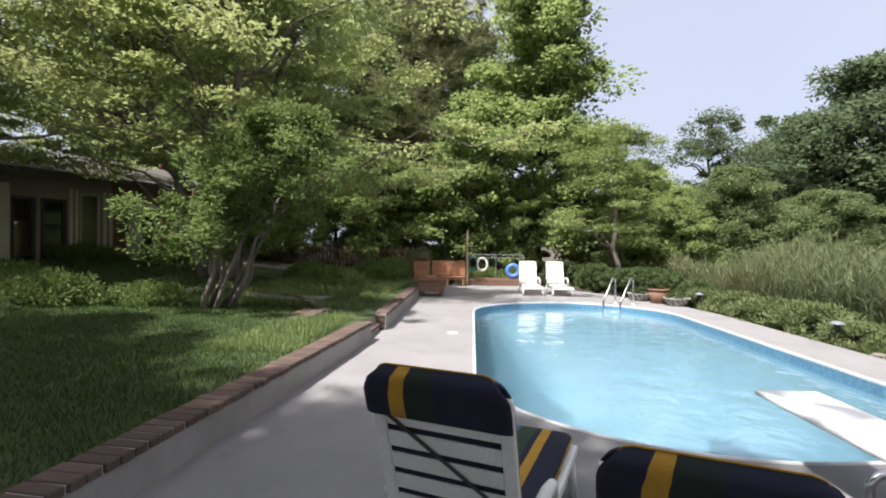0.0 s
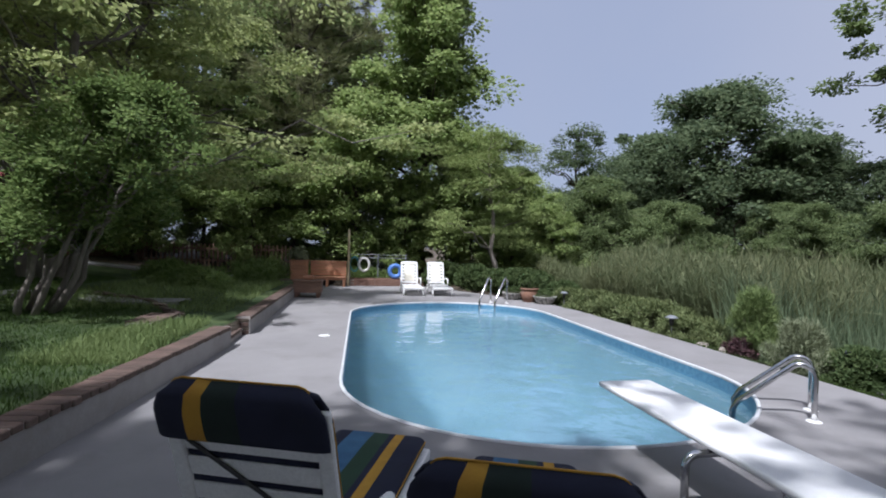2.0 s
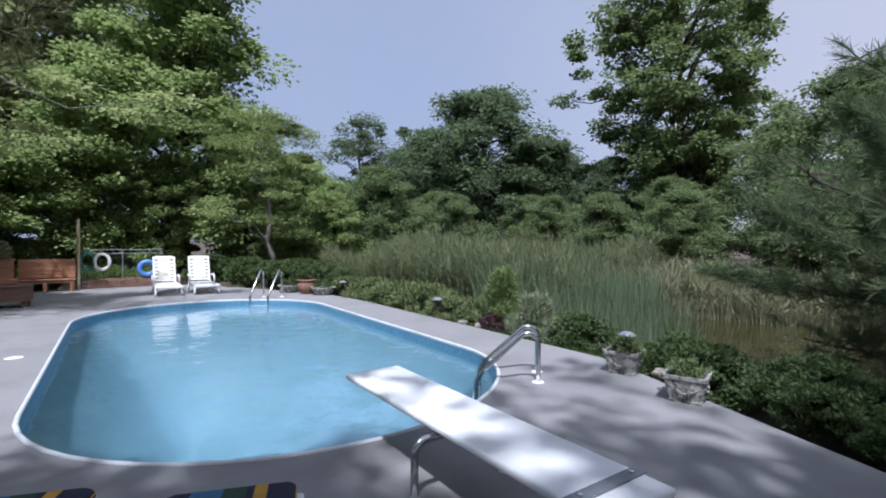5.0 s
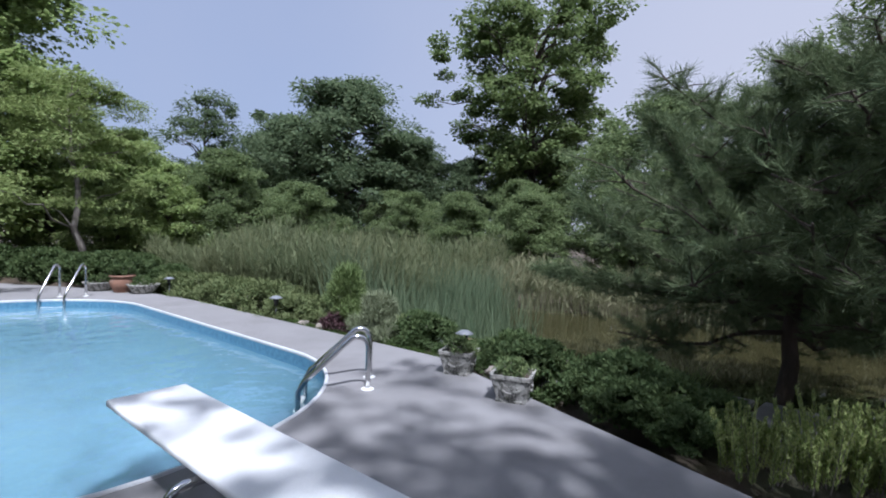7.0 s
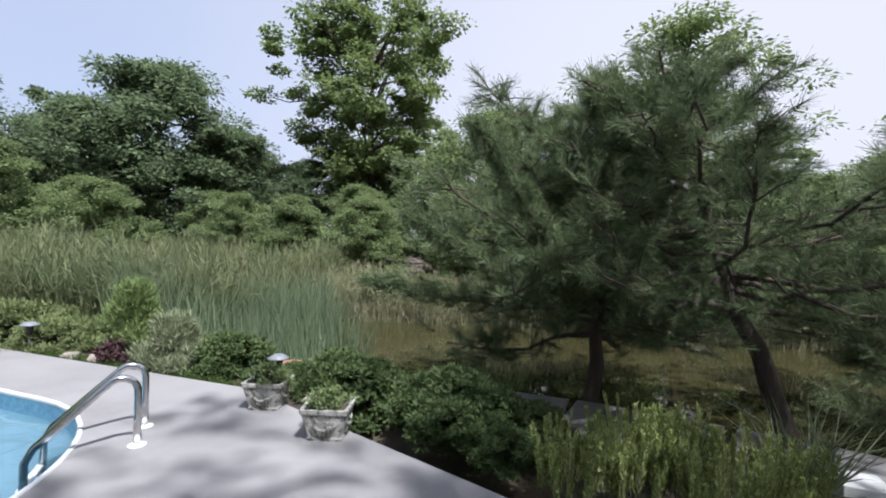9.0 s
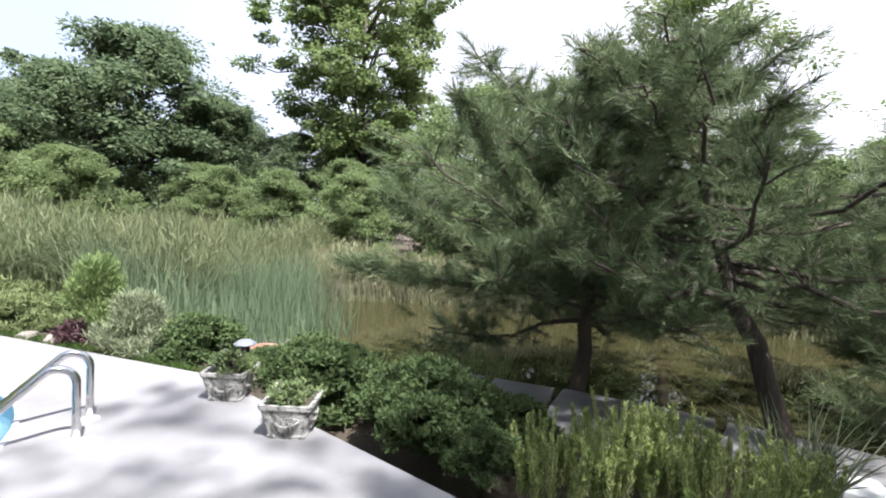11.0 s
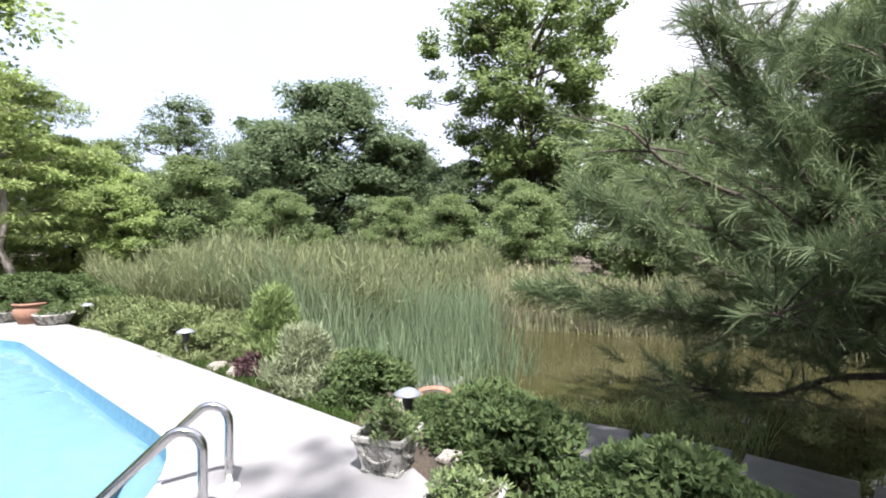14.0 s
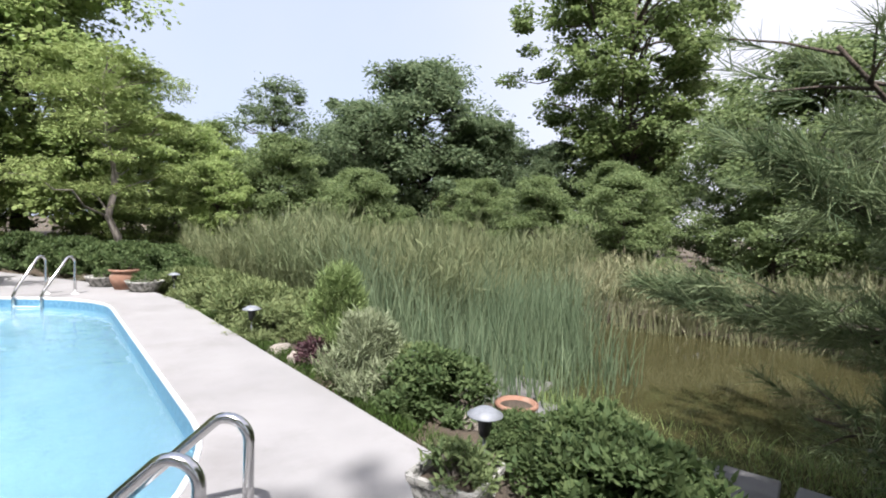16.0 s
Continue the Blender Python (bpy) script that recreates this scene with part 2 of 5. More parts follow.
L_SAGE = leafy("sage_leaves", (0.10, 0.14, 0.06), (0.19, 0.235, 0.12), translucent=0.2)
L_LIME = leafy("lime_leaves", (0.11, 0.185, 0.035), (0.3, 0.37, 0.12), translucent=0.3)
L_JUNIPER = leafy("juniper_sprays", (0.06, 0.098, 0.03), (0.15, 0.195, 0.068), translucent=0.25, warm=(0.1, 0.135, 0.048))
L_FEATHER = leafy("feathery_leaves", (0.08, 0.135, 0.038), (0.16, 0.23, 0.072), translucent=0.3)
L_HERB = leafy("herb_leaves", (0.06, 0.105, 0.035), (0.125, 0.175, 0.06), translucent=0.3)
L_PURPLE = leafy("purple_leaves", (0.035, 0.022, 0.022), (0.075, 0.045, 0.04), translucent=0.2)
L_GRASS = leafy("lawn_blades", (0.022, 0.05, 0.009), (0.052, 0.095, 0.018), translucent=0.3)


# ---- mesh tools ----
def mesh_of(bm, name, materials=(), smooth=False):
    me = bpy.data.meshes.new(name)
    bm.normal_update()
    bm.to_mesh(me)
    bm.free()
    for m in materials if isinstance(materials, (list, tuple)) else [materials]:
        me.materials.append(m)
    if smooth:
        me.polygons.foreach_set("use_smooth", [True] * len(me.polygons))
    return me


def part(name, bm, material, parent=None, label="", smooth=False):
    """One mesh object out of a bmesh, under a thing or a part."""
    ob = new(name, mesh_of(bm, name, material, smooth))
    if parent is not None:
        ob.parent = parent
    return tagged(ob, label)


def thing(name, at, label, category, group="", kind="", turn=0.0):
    ob = new(name)
    ob.empty_display_size = 0.1
    ob.matrix_basis = pose(*at, 0, 0, turn)
    return tagged(ob, label, category, group, kind)


def box(bm, lo, hi, bevel=0.0, m=None, segments=2):
    size = [b - a for a, b in zip(lo, hi)]
    mid = [(a + b) / 2 for a, b in zip(lo, hi)]
    made = bmesh.ops.create_cube(bm, size=1, matrix=(m or Matrix()) @ Matrix.Translation(mid) @ Matrix.Diagonal((*size, 1)))
    if bevel:
        edges = {e for v in made["verts"] for e in v.link_edges}
        bmesh.ops.bevel(bm, geom=list(edges), offset=bevel, segments=segments, affect="EDGES", profile=0.5)
    return bm


def tube(bm, points, radii, sides=10, caps=True):
    """A round bar along points; radii: one number or one a point."""
    pts = [Vector(p) for p in points]
    radii = [radii] * len(pts) if isinstance(radii, (int, float)) else radii
    rings, normal = [], None
    for i, p in enumerate(pts):
        d = (pts[min(i + 1, len(pts) - 1)] - pts[max(i - 1, 0)]).normalized()
        if normal is None:
            normal = d.orthogonal().normalized()
        normal = (normal - d * normal.dot(d)).normalized()
        side = d.cross(normal)
        rings.append([bm.verts.new(p + radii[i] * (normal * math.cos(a) + side * math.sin(a))) for a in (2 * math.pi * k / sides for k in range(sides))])
    for a, b in zip(rings, rings[1:]):
        for k in range(sides):
            bm.faces.new((a[k], a[(k + 1) % sides], b[(k + 1) % sides], b[k]))
    if caps:
        bm.faces.new(rings[0][::-1])
        bm.faces.new(rings[-1])
    return bm


def lathe(bm, profile, sides=20, m=None, caps=True):
    """Turns (radius, height) pairs round the z axis."""
    m = m or Matrix()
    rings = [[bm.verts.new(m @ Vector((r * math.cos(2 * math.pi * k / sides), r * math.sin(2 * math.pi * k / sides), z))) for k in range(sides)] for r, z in profile]
    for a, b in zip(rings, rings[1:]):
        for k in range(sides):
            bm.faces.new((a[k], a[(k + 1) % sides], b[(k + 1) % sides], b[k]))
    if caps:
        bm.faces.new(rings[0][::-1])
        bm.faces.new(rings[-1])
    return bm


def arc(centre, a, b, start, end, n=8):
    """Points on an arc in the plane of a and b."""
    c, a, b = Vector(centre), Vector(a), Vector(b)
    return [c + a * math.cos(t) + b * math.sin(t) for t in np.linspace(radians(start), radians(end), n)]


rng = np.random.default_rng(7)


def leaf_arrays(centres, outward, length, width, droop=0.3, flat=0.5):
    """Folded diamond leaves, two triangles each, at the centres: vertices and faces."""
    n = len(centres)
    d = outward + rng.normal(0, 0.6, (n, 3))
    d[:, 2] = d[:, 2] * (1 - flat) - droop
    d /= np.linalg.norm(d, axis=1, keepdims=True) + 1e-9
    up = np.tile((0.0, 0.0, 1.0), (n, 1)) + rng.normal(0, 0.45, (n, 3))
    s = np.cross(d, up)
    s /= np.linalg.norm(s, axis=1, keepdims=True) + 1e-9
    nrm = np.cross(s, d)
    size = rng.uniform(0.65, 1.25, (n, 1))
    l, w = length * size, width * size
    v = np.stack([centres - d * l / 2, centres + s * w / 2 - nrm * w * 0.15, centres + d * l / 2, centres - s * w / 2 - nrm * w * 0.15], 1)
    return v.reshape(-1, 3), np.arange(4 * n).reshape(-1, 4)


def quads(name, verts, faces, material):
    me = bpy.data.meshes.new(name)
    me.vertices.add(len(verts))
    me.vertices.foreach_set("co", np.ascontiguousarray(verts, dtype=np.float32).ravel())
    k = faces.shape[1]
    me.loops.add(faces.size)
    me.loops.foreach_set("vertex_index", faces.ravel().astype(np.int32))
    me.polygons.add(len(faces))
    me.polygons.foreach_set("loop_start", np.arange(0, faces.size, k, dtype=np.int32))
    me.update(calc_edges=True)
    me.materials.append(material)
    return me


def blades(base, heights, width, lean=0.25, bend=0.3, steps=3):
    """Tapering blades of grass or reed, bent outward, from their feet."""
    n = len(base)
    ang = rng.uniform(0, 2 * math.pi, n)
    out = np.stack([np.cos(ang), np.sin(ang), np.zeros(n)], 1)
    side = np.stack([-np.sin(ang), np.cos(ang), np.zeros(n)], 1)
    turn = rng.uniform(0, 2 * math.pi, n)[:, None]
    side = side * np.cos(turn) + out * np.sin(turn)
    amount = (lean * rng.uniform(0.2, 1, n))[:, None]
    curl = (bend * rng.uniform(0, 1, n) ** 2)[:, None]
    h = np.asarray(heights)[:, None]
    rows = []
    for k in range(steps + 1):
        t = k / steps
        p = base + out * h * (amount * t + curl * t**3) + np.array((0, 0, 1)) * h * (t - 0.35 * curl * t**3)
        w = width * (1 - 0.93 * t**1.5)
        rows += [p - side * w / 2, p + side * w / 2]
    v = np.stack(rows, 1).reshape(-1, 3)
    first = (np.arange(n) * 2 * (steps + 1))[:, None]
    f = np.concatenate([first + np.array([[2 * k, 2 * k + 1, 2 * k + 3, 2 * k + 2]]) for k in range(steps)], 0)
    return v, f


def limb(bm, start, end, r0, r1, rnd, sag=0.0, wiggle=0.08, n=6, sides=6):
    """A crooked branch."""
    start, end = Vector(start), Vector(end)
    long = (end - start).length
    pts, radii = [], []
    for k in range(n + 1):
        t = k / n
        p = start.lerp(end, t) + Vector((0, 0, sag * long * math.sin(math.pi * t)))
        if 0 < k < n:
            p += Vector((rnd.uniform(-1, 1), rnd.uniform(-1, 1), rnd.uniform(-1, 1))) * wiggle * long * 0.5
        pts.append(p)
        radii.append(r0 + (r1 - r0) * t)
    tube(bm, pts, radii, sides)
    return pts
# ---- plants ----
def profile_round(u):
    return math.sqrt(max(0.02, 1 - (1.9 * u - 0.85) ** 2 / 1.12))


def profile_cone(u):
    return 0.1 + 0.9 * (1 - u) ** 0.55 * min(1, 0.6 + 2 * u)


def profile_vase(u):
    return (0.4 + 0.75 * u) * math.sqrt(max(0.04, 1 - max(0, u - 0.55) ** 2 / 0.23))


def profile_layer(u):
    return (0.95 + 0.1 * math.sin(9 * u)) * math.sqrt(max(0.03, 1 - max(0, u - 0.25) ** 2 / 0.6))


def tree(name, at, height, base, radius, material, bark, label, clumps=140, leaves=110, leaf=(0.22, 0.13), blob=0.9, flat=0.55, profile=profile_round,
         trunk=0.2, lean=(0, 0), seed=1, droop=0.25, stems=1, needles=False, category="tree", group="", uneven=0.95):
    """A tree: tapered trunk or stems with crooked limbs, and a crown of leaf clumps that leaves gaps."""
    rnd = random.Random(seed)
    top = thing(name, at, label, category, group)
    bm = bmesh.new()
    cents = []
    for _ in range(clumps):
        u = rnd.random() ** 0.85
        a = rnd.uniform(0, 2 * math.pi)
        lump = max(0.25, 0.78 + uneven * noise.noise((math.cos(a) * 2.3 + seed, math.sin(a) * 2.3, u * 5)))
        r = radius * profile(u) * lump * math.sqrt(rnd.uniform(0.12, 1.0))
        z = base + u * (height - base)
        cents.append(Vector((r * math.cos(a) + lean[0] * u, r * math.sin(a) + lean[1] * u, z)))
    spines = []
    for s in range(stems):
        a = 2 * math.pi * s / max(1, stems) + 0.7
        foot = Vector((0.25 * math.cos(a), 0.25 * math.sin(a), -0.1)) if stems > 1 else Vector((0, 0, -0.1))
        spread = radius * 0.35 if stems > 1 else 0.0
        tip = Vector((lean[0] * 0.9 + spread * math.cos(a), lean[1] * 0.9 + spread * math.sin(a), base + (height - base) * 0.85))
        spines.append(limb(bm, foot, tip, trunk, trunk * 0.15, rnd, 0, 0.045, 10, 9))
        if stems == 1:
            tube(bm, [(0, 0, -0.15), (0, 0, 0.12), (0, 0, 0.45)], [trunk * 1.5, trunk * 1.2, trunk * 0.95], 9, False)
    for c in cents[: max(14, clumps // 3)]:
        spine = spines[rnd.randrange(len(spines))]
        below = [p for p in spine if p.z < c.z - 0.25 * (c.xy - p.xy).length and p.z > base * 0.55] or [spine[len(spine) // 3]]
        p = below[-1]
        limb(bm, p, c, trunk * 0.28, trunk * 0.05, rnd, 0.08, 0.12, 5, 5)
    part("trunk", bm, bark, top, smooth=True)
    c = np.array([tuple(v) for v in cents])
    counts = rng.integers(int(leaves * 0.6), int(leaves * 1.4), len(c))
    where = np.repeat(np.arange(len(c)), counts)
    off = rng.normal(0, 1, (len(where), 3))
    off /= np.linalg.norm(off, axis=1, keepdims=True)
    rad = blob * rng.uniform(0.4, 1.35, len(c))[where] * rng.uniform(0.75, 1.3, len(where))
    off2 = off * (rng.uniform(0.25, 1.0, (len(where), 1)) ** 0.6) * rad[:, None] * (1, 1, flat)
    pts = c[where] + off2
    v, f = leaf_arrays(pts, off, leaf[0], leaf[1], droop, 0.2 if needles else 0.55)
    crown = new("crown", quads("crown", v, f, material))
    crown.parent = top
    return top


def pine(name, at, height, base, radius, label, boughs=34, tufts=26, needle=0.16, per=26, material=None, seed=1, trunk=0.17, lean=(0, 0), first_z=0.2, rise=0.12, width=0.004, group="", reach=()):
    """A pine: bent boughs off the trunk, each set with tufts of long needles."""
    rnd = random.Random(seed)
    top = thing(name, at, label, "pine tree", group)
    bm = bmesh.new()
    spine = limb(bm, (0, 0, -0.15), (lean[0], lean[1], height * 0.97), trunk, trunk * 0.12, rnd, 0, 0.03, 10, 10)
    cents, dirs = [], []
    for k in range(boughs):
        u = (k + rnd.random()) / boughs
        z = base + u * (height - base) * 0.96
        i = min(len(spine) - 2, int(z / (height * 0.97) * (len(spine) - 1)))
        p = spine[i].lerp(spine[i + 1], z / (height * 0.97) * (len(spine) - 1) - i)
        a = k * 2.4 + rnd.uniform(-0.5, 0.5)
        long = radius * (1 - 0.75 * u) * rnd.uniform(0.65, 1.1) * (0.75 + 0.5 * min(1, u * 4))
        e = p + Vector((math.cos(a) * long, math.sin(a) * long, long * (rise + 0.45 * u + rnd.uniform(-0.15, 0.15))))
        pts = limb(bm, p, e, trunk * 0.32 * (1 - 0.6 * u), 0.012, rnd, -0.06, 0.1, 6, 6)
        for j in range(tufts):
            t = rnd.uniform(0.25, 1.0)
            q = pts[min(5, int(t * 6))].lerp(pts[min(6, int(t * 6) + 1)], t * 6 - int(t * 6))
            side = Vector((rnd.uniform(-1, 1), rnd.uniform(-1, 1), rnd.uniform(-0.35, 0.75)))
            tip = q + side * long * 0.22
            if j % 3 == 0:
                tube(bm, [q, q.lerp(tip, 0.5) + Vector((0, 0, 0.02)), tip], [0.012, 0.008, 0.005], 4, False)
            cents.append(tip)
            dirs.append((tip - q).normalized() + Vector((math.cos(a), math.sin(a), 0.5)) * 0.5)
    for start, mid, end in reach:
        pts = [Vector(start).lerp(Vector(mid), t) for t in (0, 0.35, 0.7, 1.0)] + [Vector(mid).lerp(Vector(end), t) for t in (0.35, 0.7, 1.0)]
        tube(bm, pts, [0.05, 0.042, 0.035, 0.028, 0.022, 0.016, 0.01], 7)
        for j in range(64):
            t = 0.3 + 0.7 * j / 63
            i = min(5, int(t * 6))
            q = pts[i].lerp(pts[i + 1], t * 6 - i)
            cents.append(q + Vector((rnd.uniform(-1, 1), rnd.uniform(-1, 1), rnd.uniform(-0.4, 1))) * (0.22 - 0.15 * t))
            dirs.append((Vector(end) - Vector(mid)).normalized() + Vector((rnd.uniform(-1, 1), rnd.uniform(-1, 1), rnd.uniform(-0.5, 1))) * 0.5)
    part("trunk", bm, M_BARK, top, smooth=True)
    c, d = np.array([tuple(v) for v in cents]), np.array([tuple(v.normalized()) for v in dirs])
    w = np.repeat(np.arange(len(c)), per)
    along = d[w] + rng.normal(0, 0.55, (len(w), 3))
    along /= np.linalg.norm(along, axis=1, keepdims=True)
    root = c[w] - d[w] * rng.uniform(0, needle * 1.6, (len(w), 1))
    long = needle * rng.uniform(0.7, 1.25, (len(w), 1))
    s = np.cross(along, rng.normal(0, 1, (len(w), 3)))
    s *= width / (np.linalg.norm(s, axis=1, keepdims=True) + 1e-9)
    v = np.stack([root - s, root + s, root + along * long + s * 0.4, root + along * long - s * 0.4], 1).reshape(-1, 3)
    crown = new("crown", quads("crown", v, np.arange(len(v)).reshape(-1, 4), material or L_PINE))
    crown.parent = top
    return top


def shrub(name, at, size, material, label, clumps=26, leaves=110, leaf=(0.06, 0.03), blob=0.2, seed=1, category="shrub", group="", upright=False, flat=0.8):
    """A low bush: several stems and lumps of leaves over an uneven mound."""
    rnd = random.Random(seed)
    top = thing(name, at, label, category, group)
    bm = bmesh.new()
    cents = []
    for _ in range(clumps):
        a, u = rnd.uniform(0, 2 * math.pi), rnd.random()
        r = math.sqrt(rnd.uniform(0.02, 1)) * (math.sqrt(max(0.05, 1 - u * u)) if not upright else 1 - 0.75 * u)
        cents.append(Vector((r * math.cos(a) * size[0] / 2, r * math.sin(a) * size[1] / 2, size[2] * (0.12 + 0.8 * u))))
    for c in cents[:: max(1, clumps // 14)]:
        limb(bm, (c.x * 0.15, c.y * 0.15, -0.05), c, 0.014, 0.004, rnd, 0.0, 0.1, 4, 5)
    part("woody_base", bm, M_BARK_GREY, top, smooth=True)
    c = np.array([tuple(v) for v in cents])
    w = np.repeat(np.arange(len(c)), leaves)
    off = rng.normal(0, 1, (len(w), 3))
    off /= np.linalg.norm(off, axis=1, keepdims=True)
    pts = c[w] + off * (rng.uniform(0.2, 1, (len(w), 1)) ** 0.5) * blob * (1, 1, flat) * rng.uniform(0.7, 1.2, (len(c), 1))[w]
    pts[:, 2] = np.maximum(pts[:, 2], 0.01)
    v, f = leaf_arrays(pts, off + (0, 0, 0.8 if upright else 0.3), leaf[0], leaf[1], -0.1 if upright else 0.0, 0.1)
    crown = new("foliage", quads("foliage", v, f, material))
    crown.parent = top
    return top


def again(ob, at, turn, scale=1.0, label=""):
    """Another plant of the same growth."""
    o = copy_thing(ob, pose(*at, 0, 0, turn) @ Matrix.Scale(scale, 4))
    return tagged(o, label)
# ---- the ground ----
def wall_x(y):
    """The retaining wall's face along the deck."""
    return -1.38 - 0.085 * (7.4 - y) if y < 7.9 else -1.32 - 0.01 * (y - 8.4)


def smooth_step(a, b, v):
    t = min(1.0, max(0.0, (v - a) / (b - a)))
    return t * t * (3 - 2 * t)


def pond_near(y):
    return 9.28 - 0.06 * min((y - 1.2) ** 2, 9.0) + max(0.0, y - 4.2) * 0.62


def pond_far(y):
    return 15.6 - 0.35 * max(0.0, y - 4.0)


def ground_z(x, y):
    """Height of the ground: raised lawn, bed that falls to the pond, far bank."""
    if x < -0.5:
        z = 0.27 + 0.62 * smooth_step(-4, -12, x) + 0.10 * smooth_step(6, 14, y) * smooth_step(-2, -4, x)
        return z + 0.03 * noise.noise((x * 0.5, y * 0.5, 0))
    z = -0.06 - 0.5 * smooth_step(6.2, 7.5 + 1.4 * smooth_step(2.6, 4.2, y), x)
    if x > 6:
        inside = smooth_step(pond_near(y) - 0.4, pond_near(y) + 0.8, x) * (1 - smooth_step(pond_far(y) - 0.8, pond_far(y) + 0.4, x)) * (1 - smooth_step(14, 16, y))
        z -= 0.7 * inside
        z += 0.55 * smooth_step(16, 26, x) + 0.45 * smooth_step(13, 20, y) * smooth_step(8, 6, x)
        z += 0.05 * noise.noise((x * 0.7, y * 0.7, 3))
    if 20 < y and x < 6:
        z = 0.15 + 0.2 * smooth_step(20, 30, y)
    return z


def axis(lo, hi, step, far):
    out = list(np.arange(lo, hi, step))
    more, d = [], step
    v = hi
    while v < far:
        more.append(v)
        d *= 1.5
        v += d
    less, d, v = [], step, lo - step
    while v > -far:
        less.append(v)
        d *= 1.5
        v -= d
    return sorted(less + out + more + [far, -far])


def build_ground():
    xs, ys = axis(-16, 22, 0.4, 2500), axis(-10, 26, 0.4, 2500)
    xs = sorted([x for x in xs if not -2.6 < x < -1.0] + [-2.5, -2.1, -1.9, -1.8, -1.4, -1.1])
    verts, faces, kinds = [], [], []
    for y in ys:
        for x in xs:
            w = smooth_step(-1.0, -1.6, x) * smooth_step(-9, -5, x)
            px = x + (wall_x(min(max(y, -6.0), 19.0)) + 1.72) * w
            z = ground_z(px, y) if x < -1.85 or x > -0.5 else -0.4
            if -1.85 < x < 6.45 and -9.5 < y < 20.3:
                z = min(z, -0.4)
            if -0.5 < x < 5.8 and 2.6 < y < 14.6:
                z = -3.2
            verts.append((px, y, z))
    n = len(xs)
    for j in range(len(ys) - 1):
        for i in range(n - 1):
            faces.append((j * n + i, j * n + i + 1, (j + 1) * n + i + 1, (j + 1) * n + i))
            kinds.append(0 if xs[i] < -1.9 and ys[j] < 17 else 1)
    me = bpy.data.meshes.new("ground")
    me.from_pydata(verts, [], faces)
    me.materials.append(M_LAWN)
    me.materials.append(M_SOIL)
    me.polygons.foreach_set("material_index", kinds)
    me.polygons.foreach_set("use_smooth", [True] * len(faces))
    tagged(new("ground", me), "lawn and dark planting soil sloping to a pond", "ground", kind="structure")


build_ground()

# ---- pool ----
PX, PY, PA, PB = 2.74, 8.3, 2.41, 4.98
STRAIGHT = 2.8


def pool_outline(grow=0.0, n=26):
    """The pool's rim: straight sides with rounded ends; grow: outward."""
    pts, a, b = [], PA + grow, PB - STRAIGHT + grow
    for k in range(n + 1):
        t = math.pi * k / n
        pts.append((PX + a * math.cos(t), PY + STRAIGHT + b * math.sin(t)))
    for k in range(n + 1):
        t = math.pi + math.pi * k / n
        pts.append((PX + a * math.cos(t), PY - STRAIGHT + b * math.sin(t)))
    return pts


def band(bm, loop_a, loop_b):
    a = [bm.verts.new(p) for p in loop_a]
    b = [bm.verts.new(p) for p in loop_b]
    for k in range(len(a)):
        bm.faces.new((a[k], a[(k + 1) % len(a)], b[(k + 1) % len(b)], b[k]))
    return a, b


def at_z(loop, z):
    return [(x, y, z) for x, y in loop]


def pool_floor(y):
    return -1.15 - 1.15 * smooth_step(10.0, 5.8, y)


pool = thing("swimming_pool", (0, 0, 0), "blue oval swimming pool with white rim in pale deck", "swimming pool", kind="structure")
bm = bmesh.new()
band(bm, at_z(pool_outline(), -0.005), at_z(pool_outline(), -0.30))
part("waterline_band", bm, M_BAND, pool, "mottled blue waterline band", True)
bm = bmesh.new()
inner = [(PX + (x - PX) * (1 - 0.42 * smooth_step(10.5, 5.0, y)), y + smooth_step(6.5, 3.6, y)) for x, y in pool_outline(-0.5)]  # floor narrows to the deep end
band(bm, at_z(pool_outline(), -0.30), at_z(pool_outline(-0.04), -0.42))
band(bm, at_z(pool_outline(-0.04), -0.42), [(x, y, pool_floor(y)) for x, y in inner])
rows = [[(PX + (x - PX) * s, PY + (y - PY) * s, 0) for x, y in inner] for s in (1.0, 0.8, 0.6, 0.4, 0.2, 0.02)]
rows = [[(x, y, pool_floor(y)) for x, y, _ in r] for r in rows]
for a, b in zip(rows, rows[1:]):
    band(bm, a, b)
bmesh.ops.remove_doubles(bm, verts=bm.verts, dist=0.0005)
bmesh.ops.holes_fill(bm, edges=[e for e in bm.edges if e.is_boundary and (e.verts[0].co.xy - Vector((PX, PY))).length < 0.6], sides=0)
part("pool_shell", bm, M_PLASTER, pool, smooth=True)
bm = bmesh.new()
for (ga, za), (gb_, zb) in zip([(0.0, -0.03), (-0.01, 0.002), (0.0, 0.014), (0.014, 0.017), (0.026, 0.013), (0.032, 0.002)], [(-0.01, 0.002), (0.0, 0.014), (0.014, 0.017), (0.026, 0.013), (0.032, 0.002), (0.032, -0.02)]):
    band(bm, at_z(pool_outline(ga), za), at_z(pool_outline(gb_), zb))
bmesh.ops.remove_doubles(bm, verts=bm.verts, dist=0.0005)
part("coping", bm, M_COPING, pool, "white rounded rim", True)

bm = bmesh.new()
bm.faces.new([bm.verts.new((x, y, -0.14)) for x, y in pool_outline(-0.002)])
pw = part("pool_water", bm, M_WATER, None, "", True)
pw.visible_shadow = False
tagged(pw, "clear rippled turquoise water filling the pool", "water", kind="structure")

